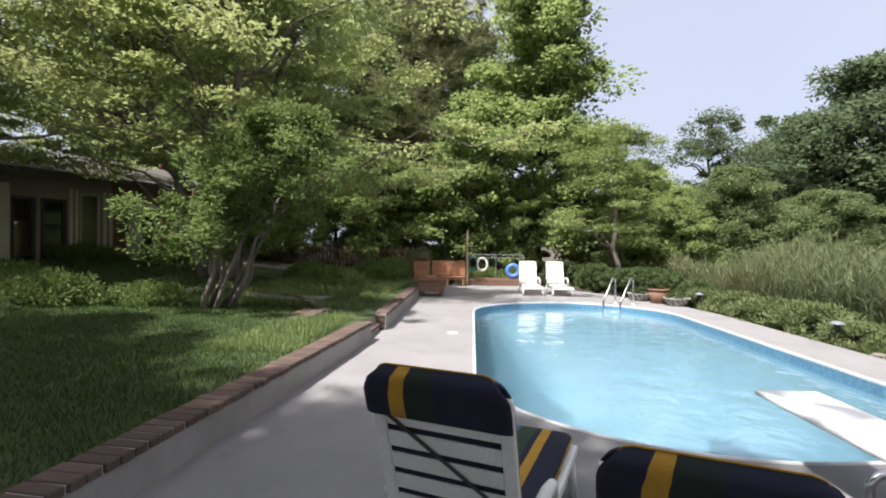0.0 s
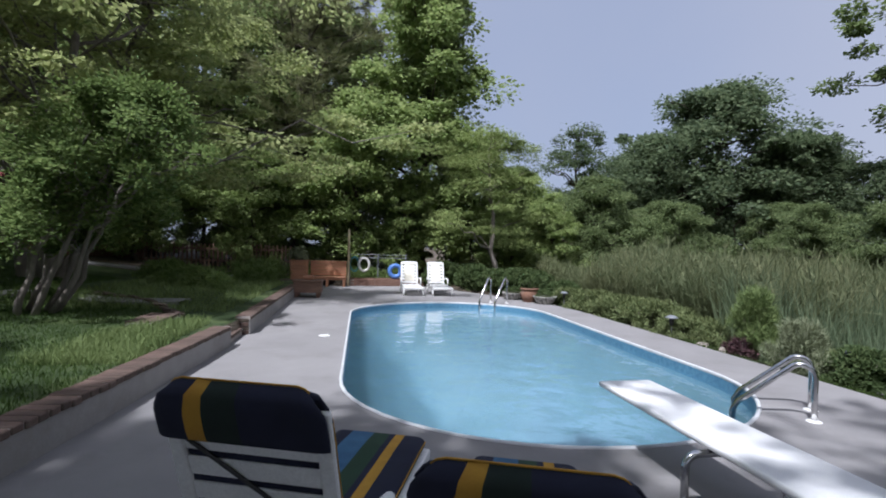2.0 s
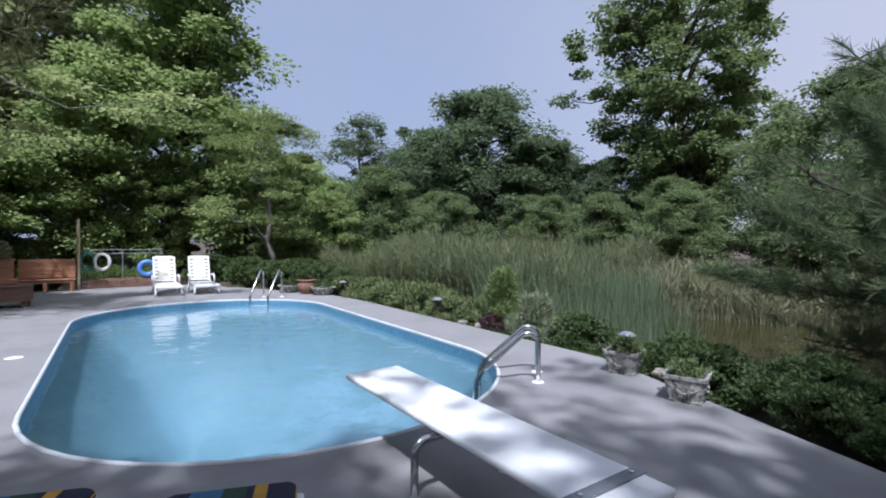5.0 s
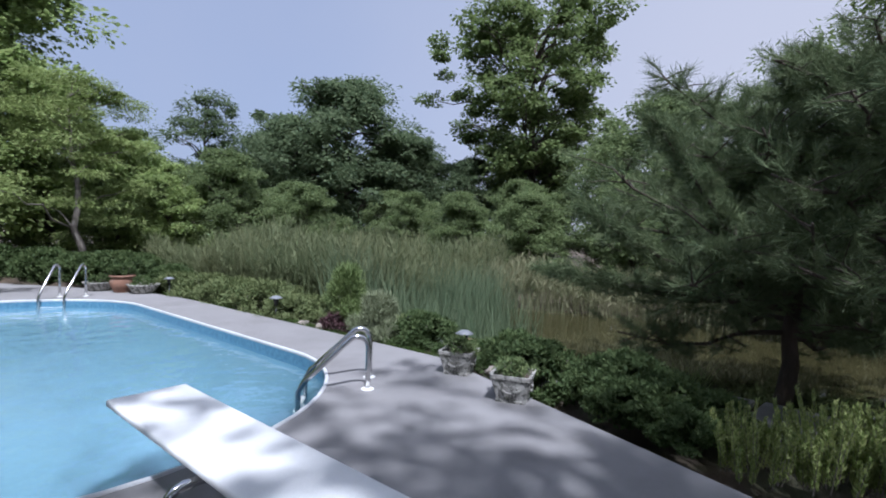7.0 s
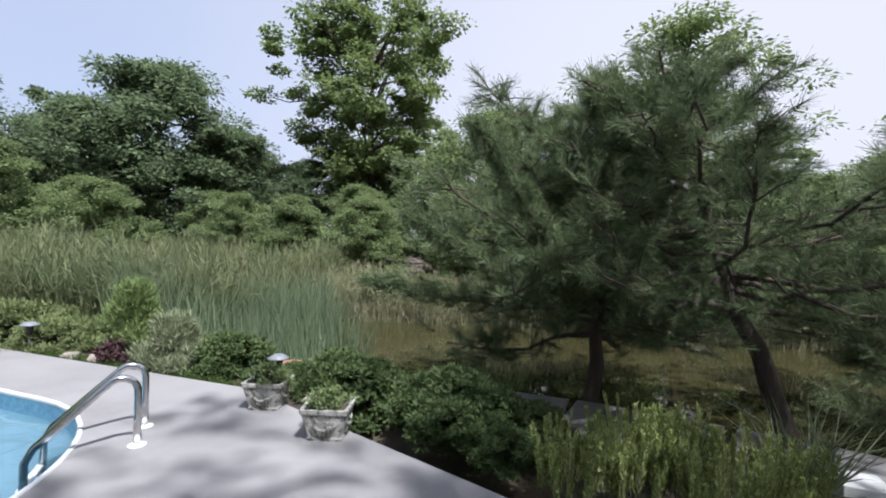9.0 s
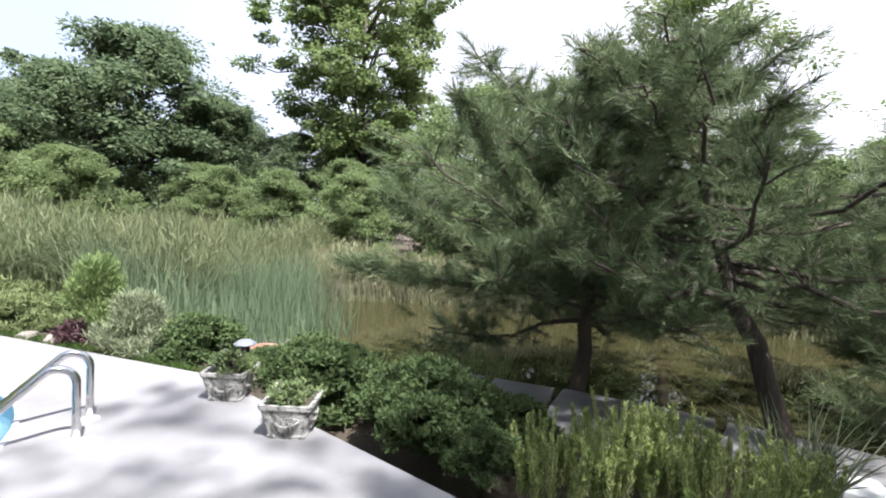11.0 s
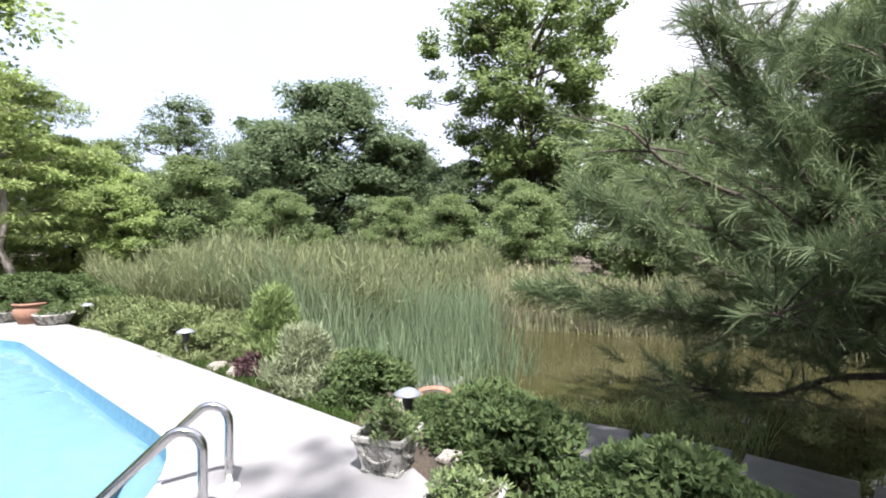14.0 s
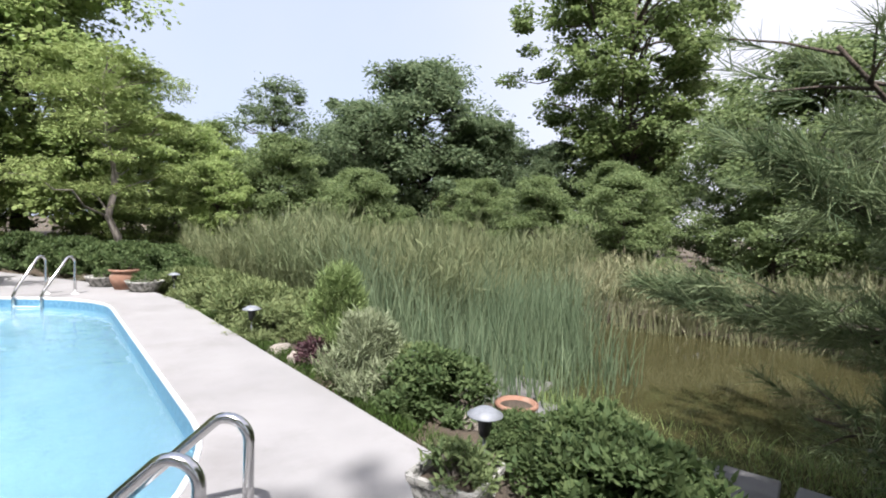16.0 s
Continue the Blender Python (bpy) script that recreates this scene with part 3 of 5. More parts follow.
# ---- deck ----
DECK = [(-2.75, -3.2), (3.75, -3.2), (6.29, 4.0), (6.25, 11.3), (6.0, 13.2), (4.9, 15.6), (3.2, 18.8), (-2.5, 18.8)]
bm = bmesh.new()
outer = [bm.verts.new((x, y, 0)) for x, y in DECK]
edges = [bm.edges.new((outer[k], outer[(k + 1) % len(outer)])) for k in range(len(outer))]
hole = [bm.verts.new((x, y, 0)) for x, y in pool_outline(0.029)]
ok = [hole[k] for k in range(len(hole)) if (hole[k].co - hole[k - 1].co).length > 1e-4]
edges += [bm.edges.new((ok[k], ok[(k + 1) % len(ok)])) for k in range(len(ok))]
bmesh.ops.triangle_fill(bm, use_beauty=True, use_dissolve=False, edges=edges)
bmesh.ops.recalc_face_normals(bm, faces=bm.faces)
if bm.faces[:][0].normal.z < 0:
    bmesh.ops.reverse_faces(bm, faces=bm.faces)
made = bmesh.ops.extrude_face_region(bm, geom=bm.faces[:])
bmesh.ops.translate(bm, verts=[v for v in made["geom"] if isinstance(v, bmesh.types.BMVert)], vec=(0, 0, -0.12))
bmesh.ops.recalc_face_normals(bm, faces=bm.faces)
deck = part("pavement", bm, M_DECK)
tagged(deck, "pale textured concrete deck round the pool", "pavement", kind="structure")
bm = bmesh.new()
lathe(bm, [(0.0, 0.0), (0.09, 0.0), (0.1, 0.003), (0.09, 0.008), (0.01, 0.008)], 16)
sk = part("skimmer_lid", bm, M_WHITE)
sk.location = (-0.07, 8.24, 0)
tagged(sk, "round white plastic lid lying on the deck", "skimmer lid")

# ---- retaining wall ----
def wall_section(name, y0, y1, height):
    bm = bmesh.new()
    n = 8
    ys = [y0 + (y1 - y0) * k / n for k in range(n + 1)]
    front = [[bm.verts.new((wall_x(y) - o, y, z)) for y in ys] for o, z in ((0.0, -0.1), (0.0, height), (0.22, height), (0.22, -0.1))]
    for a, b in zip(front, front[1:]):
        for k in range(n):
            bm.faces.new((a[k], a[k + 1], b[k + 1], b[k]))
    for k in (0, n):
        bm.faces.new([r[k] for r in front])
    bmesh.ops.recalc_face_normals(bm, faces=bm.faces)
    return tagged(part(name, bm, M_STUCCO), "low grey stucco retaining wall with a brick cap", "wall", kind="structure")


WALLS = [(wall_section("wall_near", -6.0, 7.42, 0.25), -6.0, 7.42, 0.25), (wall_section("wall_far", 8.4, 15.6, 0.25), 8.4, 15.6, 0.25)]

# brick caps on the walls, laid side by side
bm = bmesh.new()
box(bm, (-0.13, -0.052, 0.0), (0.13, 0.052, 0.058), 0.008, segments=1)
BRICK = mesh_of(bm, "brick", M_BRICK)
rnd = random.Random(4)
for wall_ob, y0, y1, h in WALLS:
    bm = bmesh.new()
    n = 8
    for k in range(n):
        ya, yb = y0 + (y1 - y0) * k / n, y0 + (y1 - y0) * (k + 1) / n
        q = [(wall_x(ya) + 0.005, ya), (wall_x(yb) + 0.005, yb), (wall_x(yb) - 0.225, yb), (wall_x(ya) - 0.225, ya)]
        lo, hi = [bm.verts.new((x, y, h + 0.002)) for x, y in q], [bm.verts.new((x, y, h + 0.054)) for x, y in q]
        bm.faces.new(hi)
        for i in range(4):
            bm.faces.new((lo[i], lo[(i + 1) % 4], hi[(i + 1) % 4], hi[i]))
    bmesh.ops.recalc_face_normals(bm, faces=bm.faces)
    part("mortar_bed", bm, M_MORTAR, wall_ob)
    y = max(y0, 0.3) + 0.055
    while y < y1 - 0.05:
        o = new("brick", BRICK)
        o.parent = wall_ob
        o.matrix_basis = pose(wall_x(y) - 0.11 + rnd.uniform(-0.006, 0.006), y, h + 0.006 + rnd.uniform(-0.004, 0.003), rnd.uniform(-1, 1), rnd.uniform(-1.2, 1.2), rnd.uniform(-1.5, 1.5) - (5 if y < 8 else 0))
        y += 0.114

# brick steps through the wall up to the lawn
steps = thing("brick_steps", (0, 0, 0), "worn red brick steps up through the wall", "steps", kind="structure")
for k, (x0, x1, z) in enumerate(((-1.85, -1.43, 0.13), (-2.4, -1.85, 0.26), (-2.85, -2.4, 0.37))):
    bm = bmesh.new()
    box(bm, (x0 + 0.012, 7.44, -0.05), (x1 - 0.012, 8.38, z - 0.02))
    part("core", bm, M_MORTAR, steps)
    y = 7.495
    while y < 8.36:
        for x in np.arange(x0 + 0.11, x1 - 0.05, 0.222):
            o = new("brick", BRICK)
            o.parent = steps
            o.matrix_basis = pose(float(x), y, z - 0.055 + rnd.uniform(-0.004, 0.004), rnd.uniform(-1, 1), rnd.uniform(-1, 1), rnd.uniform(-2, 2)) @ Matrix.Diagonal((0.83, 1, 1, 1))
        y += 0.112
# brick piers and rough edging beside the steps
for y in (7.34, 8.5):
    pier = thing("brick_pier", (wall_x(y) - 0.13, y, 0), "short worn red brick pier by the steps", "pier", kind="structure")
    for r in range(4):
        for sx in (-1, 1):
            o = new("brick", BRICK)
            o.parent = pier
            o.matrix_basis = pose(0.0 if r % 2 else sx * 0.058, sx * 0.058 if r % 2 else 0.0, 0.068 * r, 0, 0, 90 * ((r + 1) % 2) + rnd.uniform(-3, 3)) @ Matrix.Diagonal((0.9, 1, 1.1, 1))
bm = bmesh.new()
box(bm, (-0.055, -0.12, 0), (0.055, 0.12, 0.09), 0.012, segments=1)
EDGER = mesh_of(bm, "brick", M_BRICK)
edging = thing("bed_edging", (0, 0, 0), "rough edging of old bricks along the garden bed", "edging", kind="structure")
for k in range(26):
    t = k / 25
    x, y = -2.5 - 2.6 * t, 8.5 + 2.6 * t + 0.5 * math.sin(3 * t)
    o = new("brick", EDGER)
    o.parent = edging
    o.matrix_basis = pose(x, y, ground_z(x, y) - 0.02 + rnd.uniform(-0.02, 0.03), rnd.uniform(-8, 8), rnd.uniform(-8, 8), 45 + rnd.uniform(-20, 20))
# ---- house ----
HOUSE = Matrix.Translation((-12.7, 12.8, 0.0)) @ Matrix.Rotation(math.atan2(0.943, 0.333), 4, "Z")


def wall_with_holes(bm, u0, u1, z0, z1, holes, depth=0.2):
    """A wall along the house's x axis, its face at y = 0 looking to -y, with openings (u0, u1, z0, z1) cut through."""
    us = sorted({u0, u1, *[h[0] for h in holes], *[h[1] for h in holes]})
    zs = sorted({z0, z1, *[h[2] for h in holes], *[h[3] for h in holes]})
    for a, b in zip(us, us[1:]):
        for c, d in zip(zs, zs[1:]):
            if not any(h[0] <= a and b <= h[1] and h[2] <= c and d <= h[3] for h in holes):
                box(bm, (a, 0, c), (b, depth, d))
    bmesh.ops.remove_doubles(bm, verts=bm.verts, dist=0.0005)
    return bm


def framed(name, u0, u1, z0, z1, bar, material, parent, sill=False, leaf=False, label=""):
    """A window or glazed door set in its opening."""
    bm = bmesh.new()
    for lo, hi in (((u0, 0.02, z0), (u0 + bar, 0.12, z1)), ((u1 - bar, 0.02, z0), (u1, 0.12, z1)), ((u0 + bar, 0.02, z1 - bar), (u1 - bar, 0.12, z1)), ((u0 + bar, 0.02, z0), (u1 - bar, 0.12, z0 + bar * (2 if leaf else 1)))):
        box(bm, lo, hi, 0.008)
    t = part(name, bm, material, parent)
    bm = bmesh.new()
    box(bm, (u0 + bar, 0.06, z0 + bar), (u1 - bar, 0.068, z1 - bar))
    pane = part("pane", bm, M_GLASS, t)
    pane.visible_shadow = False
    if leaf:
        bm = bmesh.new()
        tube(bm, [(u0 + bar * 0.5, -0.0, z0 + 0.98), (u0 + bar * 0.5, -0.05, z0 + 0.98), (u0 + bar * 0.5 + 0.1, -0.05, z0 + 0.98)], 0.011, 8)
        part("door_handle", bm, M_GREYMETAL, t)
    if sill:
        bm = bmesh.new()
        box(bm, (u0 - 0.06, -0.07, z0 - 0.07), (u1 + 0.06, 0.02, z0 - 0.002), 0.012)
        part("window_sill", bm, M_TRIM, t)
    return t


house = thing("house", (0, 0, 0), "tan and brick house with dark doors under the trees", "house")
house.matrix_basis = HOUSE
HZ = 0.72
bm = bmesh.new()
wall_with_holes(bm, -5.0, 2.35, HZ, 3.6, [(-3.4, -0.84, 1.3, 3.2), (-0.42, 0.2, HZ + 0.02, 2.86), (0.3, 1.02, HZ + 0.02, 2.86), (1.4, 2.0, 1.28, 3.1)])
part("wall", bm, M_HOUSE, house, "tan rendered wall")
bm = bmesh.new()
wall_with_holes(bm, 2.35, 11.0, HZ, 3.6, [(3.02, 3.85, HZ + 0.02, 2.84)], 0.22)
part("wall", bm, M_HBRICK, house, "brown brick wall")
bm = bmesh.new()
for lo, hi in (((-5, 4.9, HZ), (11, 5.1, 3.6)), ((-5.2, 0, HZ), (-5, 5.1, 3.6)), ((11, 0, HZ), (11.2, 5.1, 3.6)), ((-5, 0.25, HZ - 0.1), (11, 4.9, HZ + 0.01))):
    box(bm, lo, hi)
part("wall", bm, M_HOUSE, house, "plain rear and side walls")
bm = bmesh.new()
prof = [(-0.8, 3.45), (-0.8, 3.62), (2.6, 4.7), (6.0, 3.62), (6.0, 3.45), (2.6, 4.52)]
ends = [[bm.verts.new((u, y, z)) for y, z in prof] for u in (-5.6, 11.6)]
for k in range(len(prof)):
    bm.faces.new((ends[0][k], ends[0][(k + 1) % len(prof)], ends[1][(k + 1) % len(prof)], ends[1][k]))
bm.faces.new(ends[0])
bm.faces.new(ends[1][::-1])
bmesh.ops.recalc_face_normals(bm, faces=bm.faces)
part("roof", bm, M_ROOF, house, "dark shingle roof")
bm = bmesh.new()
box(bm, (-5.0, -0.03, 1.12), (-0.80, 0.0, 1.24), 0.008)
part("trim", bm, M_TRIM, house)
for u in (-0.76, 1.06, 1.22, 2.08, 2.28):
    bm = bmesh.new()
    box(bm, (u, -0.035, HZ), (u + (0.3 if u < 0 else 0.1), -0.002, 3.2), 0.008)
    part("trim", bm, M_TRIM, house)
bm = bmesh.new()
wall_with_holes(bm, -5.0, -0.80, HZ, 1.11, [], 0.06)
bmesh.ops.translate(bm, verts=bm.verts, vec=(0, -0.065, 0))
part("brick_base", bm, M_BRICK, house, "red brick band under the window")
framed("window", -3.4, -0.86, 1.3, 3.2, 0.07, M_TRIM, house, True)
framed("door", -0.42, 0.2, HZ + 0.02, 2.86, 0.09, M_FRAME, house, leaf=True)
framed("door", 0.3, 1.02, HZ + 0.02, 2.86, 0.11, M_FRAME, house, leaf=True)
framed("window", 1.4, 2.0, 1.28, 3.1, 0.05, M_TRIM, house, True)
bm = bmesh.new()
for lo, hi in (((2.93, -0.03, HZ), (3.02, 0.05, 2.93)), ((3.85, -0.03, HZ), (3.95, 0.05, 2.93)), ((3.02, -0.03, 2.84), (3.85, 0.05, 2.93))):
    box(bm, lo, hi, 0.008)
part("door_frame", bm, M_WHITE, house, "white door surround")
bm = bmesh.new()
box(bm, (0, -0.04, 0), (0.82, 0, 2.1), 0.006, Matrix.Translation((3.03, 0.02, HZ + 0.02)) @ Matrix.Rotation(radians(-102), 4, "Z"))
part("door_leaf", bm, M_WHITE, house, "white door standing open")

# pale paths across the lawn
for name, xa, xb, y, label in (("lawn_path", -6.4, -3.0, 10.4, "pale concrete path across the lawn"), ("garden_path", -9.0, -3.2, 17.5, "pale concrete path below the woods")):
    bm = bmesh.new()
    n = 12
    rows_ = [[bm.verts.new((xa + (xb - xa) * k / n, y + o + 0.25 * math.sin(k * 0.5), ground_z(xa + (xb - xa) * k / n, y) + z)) for k in range(n + 1)] for o, z in ((-0.36, -0.1), (-0.35, 0.05), (0.35, 0.05), (0.36, -0.1))]
    for a, b in zip(rows_, rows_[1:]):
        for k in range(n):
            bm.faces.new((a[k], a[k + 1], b[k + 1], b[k]))
    bmesh.ops.recalc_face_normals(bm, faces=bm.faces)
    tagged(part(name, bm, M_DECK), label, "path", kind="structure")
# ---- trees ----
def ground_at(x, y):
    return (x, y, ground_z(x, y))


maple = tree("maple_tree", (-7.2, 13.0, 0.45), 10.5, 2.9, 7.4, L_MAPLE, M_BARK_GREY, "spreading light green tree with layered drooping boughs on the lawn",
             clumps=370, leaves=290, leaf=(0.15, 0.085), blob=1.0, flat=0.2, profile=profile_layer, trunk=0.17, seed=3, stems=4)
gum = tree("gum_tree", ground_at(3.7, 24.5), 17.5, 1.0, 5.1, L_GUM, M_BARK, "tall bright green pyramidal broadleaf tree", clumps=420, leaves=190, leaf=(0.24, 0.16), blob=0.95, flat=0.6, profile=profile_cone, trunk=0.28, seed=5)
understory = tree("broadleaf_tree", ground_at(0.2, 23.0), 8.5, 0.6, 3.4, L_GUM, M_BARK, "leafy green tree at the edge of the woods", clumps=170, leaves=190, leaf=(0.2, 0.13), blob=0.8, trunk=0.16, seed=6)
oak = tree("oak_tree", ground_at(-9.5, 25.0), 15.0, 2.0, 5.5, L_OAK, M_BARK, "dense dark green broadleaf tree", clumps=240, leaves=170, leaf=(0.24, 0.15), blob=1.05, trunk=0.3, seed=8, group="woodland trees")
cedar = tree("cypress_tree", ground_at(5.95, 18.6), 6.4, 1.8, 2.9, L_YELLOW, M_BARK_GREY, "yellowish green layered conifer with bare lower limbs", clumps=80, leaves=300, leaf=(0.17, 0.035), blob=0.75, flat=0.25,
             profile=profile_layer, trunk=0.13, lean=(-0.4, 0.2), seed=9, category="conifer")
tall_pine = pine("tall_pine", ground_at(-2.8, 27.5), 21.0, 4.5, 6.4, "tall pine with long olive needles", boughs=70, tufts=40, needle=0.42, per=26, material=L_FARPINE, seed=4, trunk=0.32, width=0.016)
round_pine = tree("slender_pine", ground_at(14.6, 29.5), 10.2, 4.6, 2.6, L_DARK, M_BARK, "slender pine with a rounded dark crown", clumps=70, leaves=90, leaf=(0.34, 0.09), blob=0.85, trunk=0.18, seed=11)
dark_tree = tree("dark_tree", ground_at(21.5, 31.0), 10.0, 0.8, 4.8, L_DARK, M_BARK, "dense dark green tree beyond the pond", clumps=280, leaves=190, leaf=(0.26, 0.13), blob=0.95, trunk=0.28, seed=12, group="woodland trees")
big_tree = tree("great_oak", ground_at(33.4, 17.8), 18.6, 4.6, 9.6, L_OAK, M_BARK, "large open-crowned oak standing above the woods", clumps=300, leaves=190, leaf=(0.3, 0.2), blob=1.15, trunk=0.45, seed=14, uneven=0.72, profile=profile_vase)
thicket = tree("thicket_tree", ground_at(22.5, 5.5), 7.6, 0.3, 3.9, L_THICKET, M_BARK, "irregular leafy tree on the far bank", clumps=190, leaves=190, leaf=(0.19, 0.1), blob=0.75, flat=0.5, trunk=0.14, seed=61, group="bank trees")
willow = tree("willow_oak", (15.5, -1.2, -0.3), 7.6, 0.8, 3.3, L_OAK, M_BARK, "fine-leaved green tree on the far bank of the pond", clumps=120, leaves=130, leaf=(0.16, 0.06), blob=0.6, trunk=0.16, seed=15)
near_pine = pine("garden_pine", ground_at(9.3, 0.55), 4.4, 1.2, 3.0, "short spreading pine at the edge of the pond", boughs=46, tufts=50, needle=0.17, per=70, seed=21, trunk=0.12, rise=0.05, width=0.003,
                 reach=(((0, 0, 1.9), (-1.6, 0.5, 2.5), (-2.8, 1.0, 3.56)), ((0, 0, 1.7), (-1.3, 1.2, 2.1), (-2.4, 1.9, 2.7)), ((0, 0, 1.5), (-1.2, 1.8, 1.75), (-1.7, 2.8, 1.9)), ((0, 0, 1.6), (-1.3, 0.1, 2.0), (-2.3, 0.5, 2.3))))
lean_pine = pine("leaning_pine", ground_at(8.3, -1.6), 4.0, 1.5, 2.5, "pine with a leaning crooked trunk beside the pond", boughs=34, tufts=40, needle=0.15, per=54, seed=22, trunk=0.13, lean=(0.0, 1.3), width=0.003)
myrtle = tree("crape_myrtle", (-4.75, 8.7, 0.36), 3.7, 1.0, 1.8, L_MYRTLE, M_BARK_GREY, "bushy crape myrtle with several bare stems", clumps=180, leaves=190, leaf=(0.1, 0.045), blob=0.34, flat=0.9, trunk=0.055, lean=(1.5, 0.0), seed=31, stems=7, droop=-0.1, category="shrub")
blossom = bmesh.new()
for bx, bz, by in ((0.35, 2.05, -1.35), (1.1, 2.3, -1.05), (-0.3, 2.5, -1.25)):
    for q in range(7):
        box(blossom, (bx - 0.012 + 0.018 * math.cos(q * 2.4), by + 0.02 * math.sin(q * 1.7), bz + 0.02 * math.sin(q * 2.4)), (bx + 0.01 + 0.018 * math.cos(q * 2.4), by + 0.025 + 0.02 * math.sin(q * 1.7), bz + 0.02 + 0.02 * math.sin(q * 2.4)), 0.008, segments=1)
part("blossoms", blossom, M_PINKFLOWER, myrtle, "small pink-red flower clusters")

k = 0
for x, y, s, src in [(-14, 29, 1.0, oak), (-5.5, 31, 1.15, oak), (-19, 26, 1.1, oak), (7.0, 33, 0.6, oak), (-1, 36, 1.2, oak), (10.8, 31.5, 0.8, understory), (12.8, 27, 0.7, thicket), (17.5, 26.5, 0.62, thicket),
                     (8.8, 25.5, 0.75, understory), (-0.8, 26.5, 0.62, understory), (-4.0, 26.0, 0.66, understory), (-4.3, 22.5, 0.7, understory), (-8.5, 21.0, 0.6, understory), (-12.5, 23, 0.8, understory),
                     (18.8, 33.5, 0.75, dark_tree), (26.0, 30.5, 1.36, dark_tree), (29.5, 27.0, 0.96, dark_tree), (24, 38, 1.0, dark_tree), (34, 31, 1.0, dark_tree), (31, 22, 0.75, dark_tree),
                     (27, 14.5, 0.62, thicket), (25.5, 9.0, 0.9, thicket), (29, 5.5, 0.5, dark_tree), (20.5, 1.5, 0.7, thicket), (26, 0, 0.5, dark_tree), (24, -6, 0.45, dark_tree), (19, -7, 0.65, thicket),
                     (17, -13, 0.6, dark_tree), (17.6, -2.6, 0.5, thicket), (17.4, -4.6, 0.55, thicket), (22.5, 12.5, 0.6, thicket), (20.5, 18, 0.55, thicket), (24, 23, 0.6, thicket), (38, 8, 0.7, dark_tree), (42, 22, 1.1, dark_tree), (38, 36, 0.75, oak), (14, 40, 0.62, oak),
                     (34, -8, 0.6, dark_tree), (28, -18, 1.1, oak), (12, -20, 1.1, oak), (-2, -22, 1.1, oak), (-14, -16, 1.1, oak), (-26, 34, 1.2, oak), (-28, -4, 1.1, oak)]:
    k += 1
    again(src, ground_at(x, y), 77 * k, s)
# tall trees behind the walk, whose shade falls over the near deck and lawn
shade = tree("shade_tree", (-4.1, -3.5, 0.27), 11.5, 5.2, 4.8, L_OAK, M_BARK, "tall broadleaf tree with a high crown on the lawn", clumps=190, leaves=125, leaf=(0.24, 0.16), blob=1.0, trunk=0.24, seed=41, group="shade trees")
again(shade, (-9.8, -2.4, 0.6), 110, 1.0)
again(shade, (-9.2, -0.6, 0.5), 300, 0.9)
again(shade, (-6.6, -2.3, 0.45), 40, 0.75)
again(maple, (-12.7, 8.0, 0.8), 160, 0.78)
for n, (x, y, s) in enumerate(((-7, 24.5, 0.75), (-2.6, 23.6, 0.6), (2.6, 22.6, 0.55), (6.0, 23.5, 0.7), (-10.5, 23.5, 0.75), (-15.5, 24.5, 0.9), (-6, 28, 0.9), (10.5, 24, 0.6), (9.2, 20.8, 0.5), (12, 22, 0.6), (16, 22.5, 0.5), (19, 13.5, 0.42), (18.3, 9.5, 0.4), (18.6, 5.5, 0.42), (18, 1.8, 0.45), (14.5, 19, 0.45))):
    again(understory if x < 11 else thicket, ground_at(x, y), 50 + 61 * n, s if x < 11 else s * 1.25)
tree("shade_tree", (1.2, -4.5, -0.1), 11.2, 5.0, 5.0, L_OAK, M_BARK, "tall thin-leaved tree with a high open crown behind the deck", clumps=200, leaves=32, leaf=(0.26, 0.17), blob=1.1, trunk=0.22, seed=47, group="shade trees")
again(near_pine, ground_at(9.9, -4.4), 130, 1.0)
# ---- reeds and pond ----
bm = bmesh.new()
ys = np.linspace(-14, 16, 40)
near_side = [bm.verts.new((pond_near(y) - 0.7, y, -0.60)) for y in ys]
far_side = [bm.verts.new((pond_far(y) + 0.5, y, -0.60)) for y in ys]
for a in range(len(ys) - 1):
    bm.faces.new((near_side[a], far_side[a], far_side[a + 1], near_side[a + 1]))
tagged(part("water", bm, M_POND), "still murky brown pond water with dark reflections", "pond", kind="structure")


def stand(name, n, inside, box_, height, width, material, label, **kw):
    """A thick stand of blades where inside(x, y) holds."""
    pts = []
    while len(pts) < n:
        x, y = rng.uniform(box_[0], box_[1]), rng.uniform(box_[2], box_[3])
        if inside(x, y):
            pts.append((x, y, max(ground_z(x, y), -0.75)))
    base = np.array(pts)
    lump = np.array([0.82 + 0.45 * noise.noise((x * 0.5, y * 0.5, 1.5)) for x, y, _ in pts])
    v, f = blades(base, height * lump * rng.uniform(0.5, 1.15, n), width, **kw)
    return tagged(new(name, quads(name, v, f, material)), label, "reeds", kind="stuff")


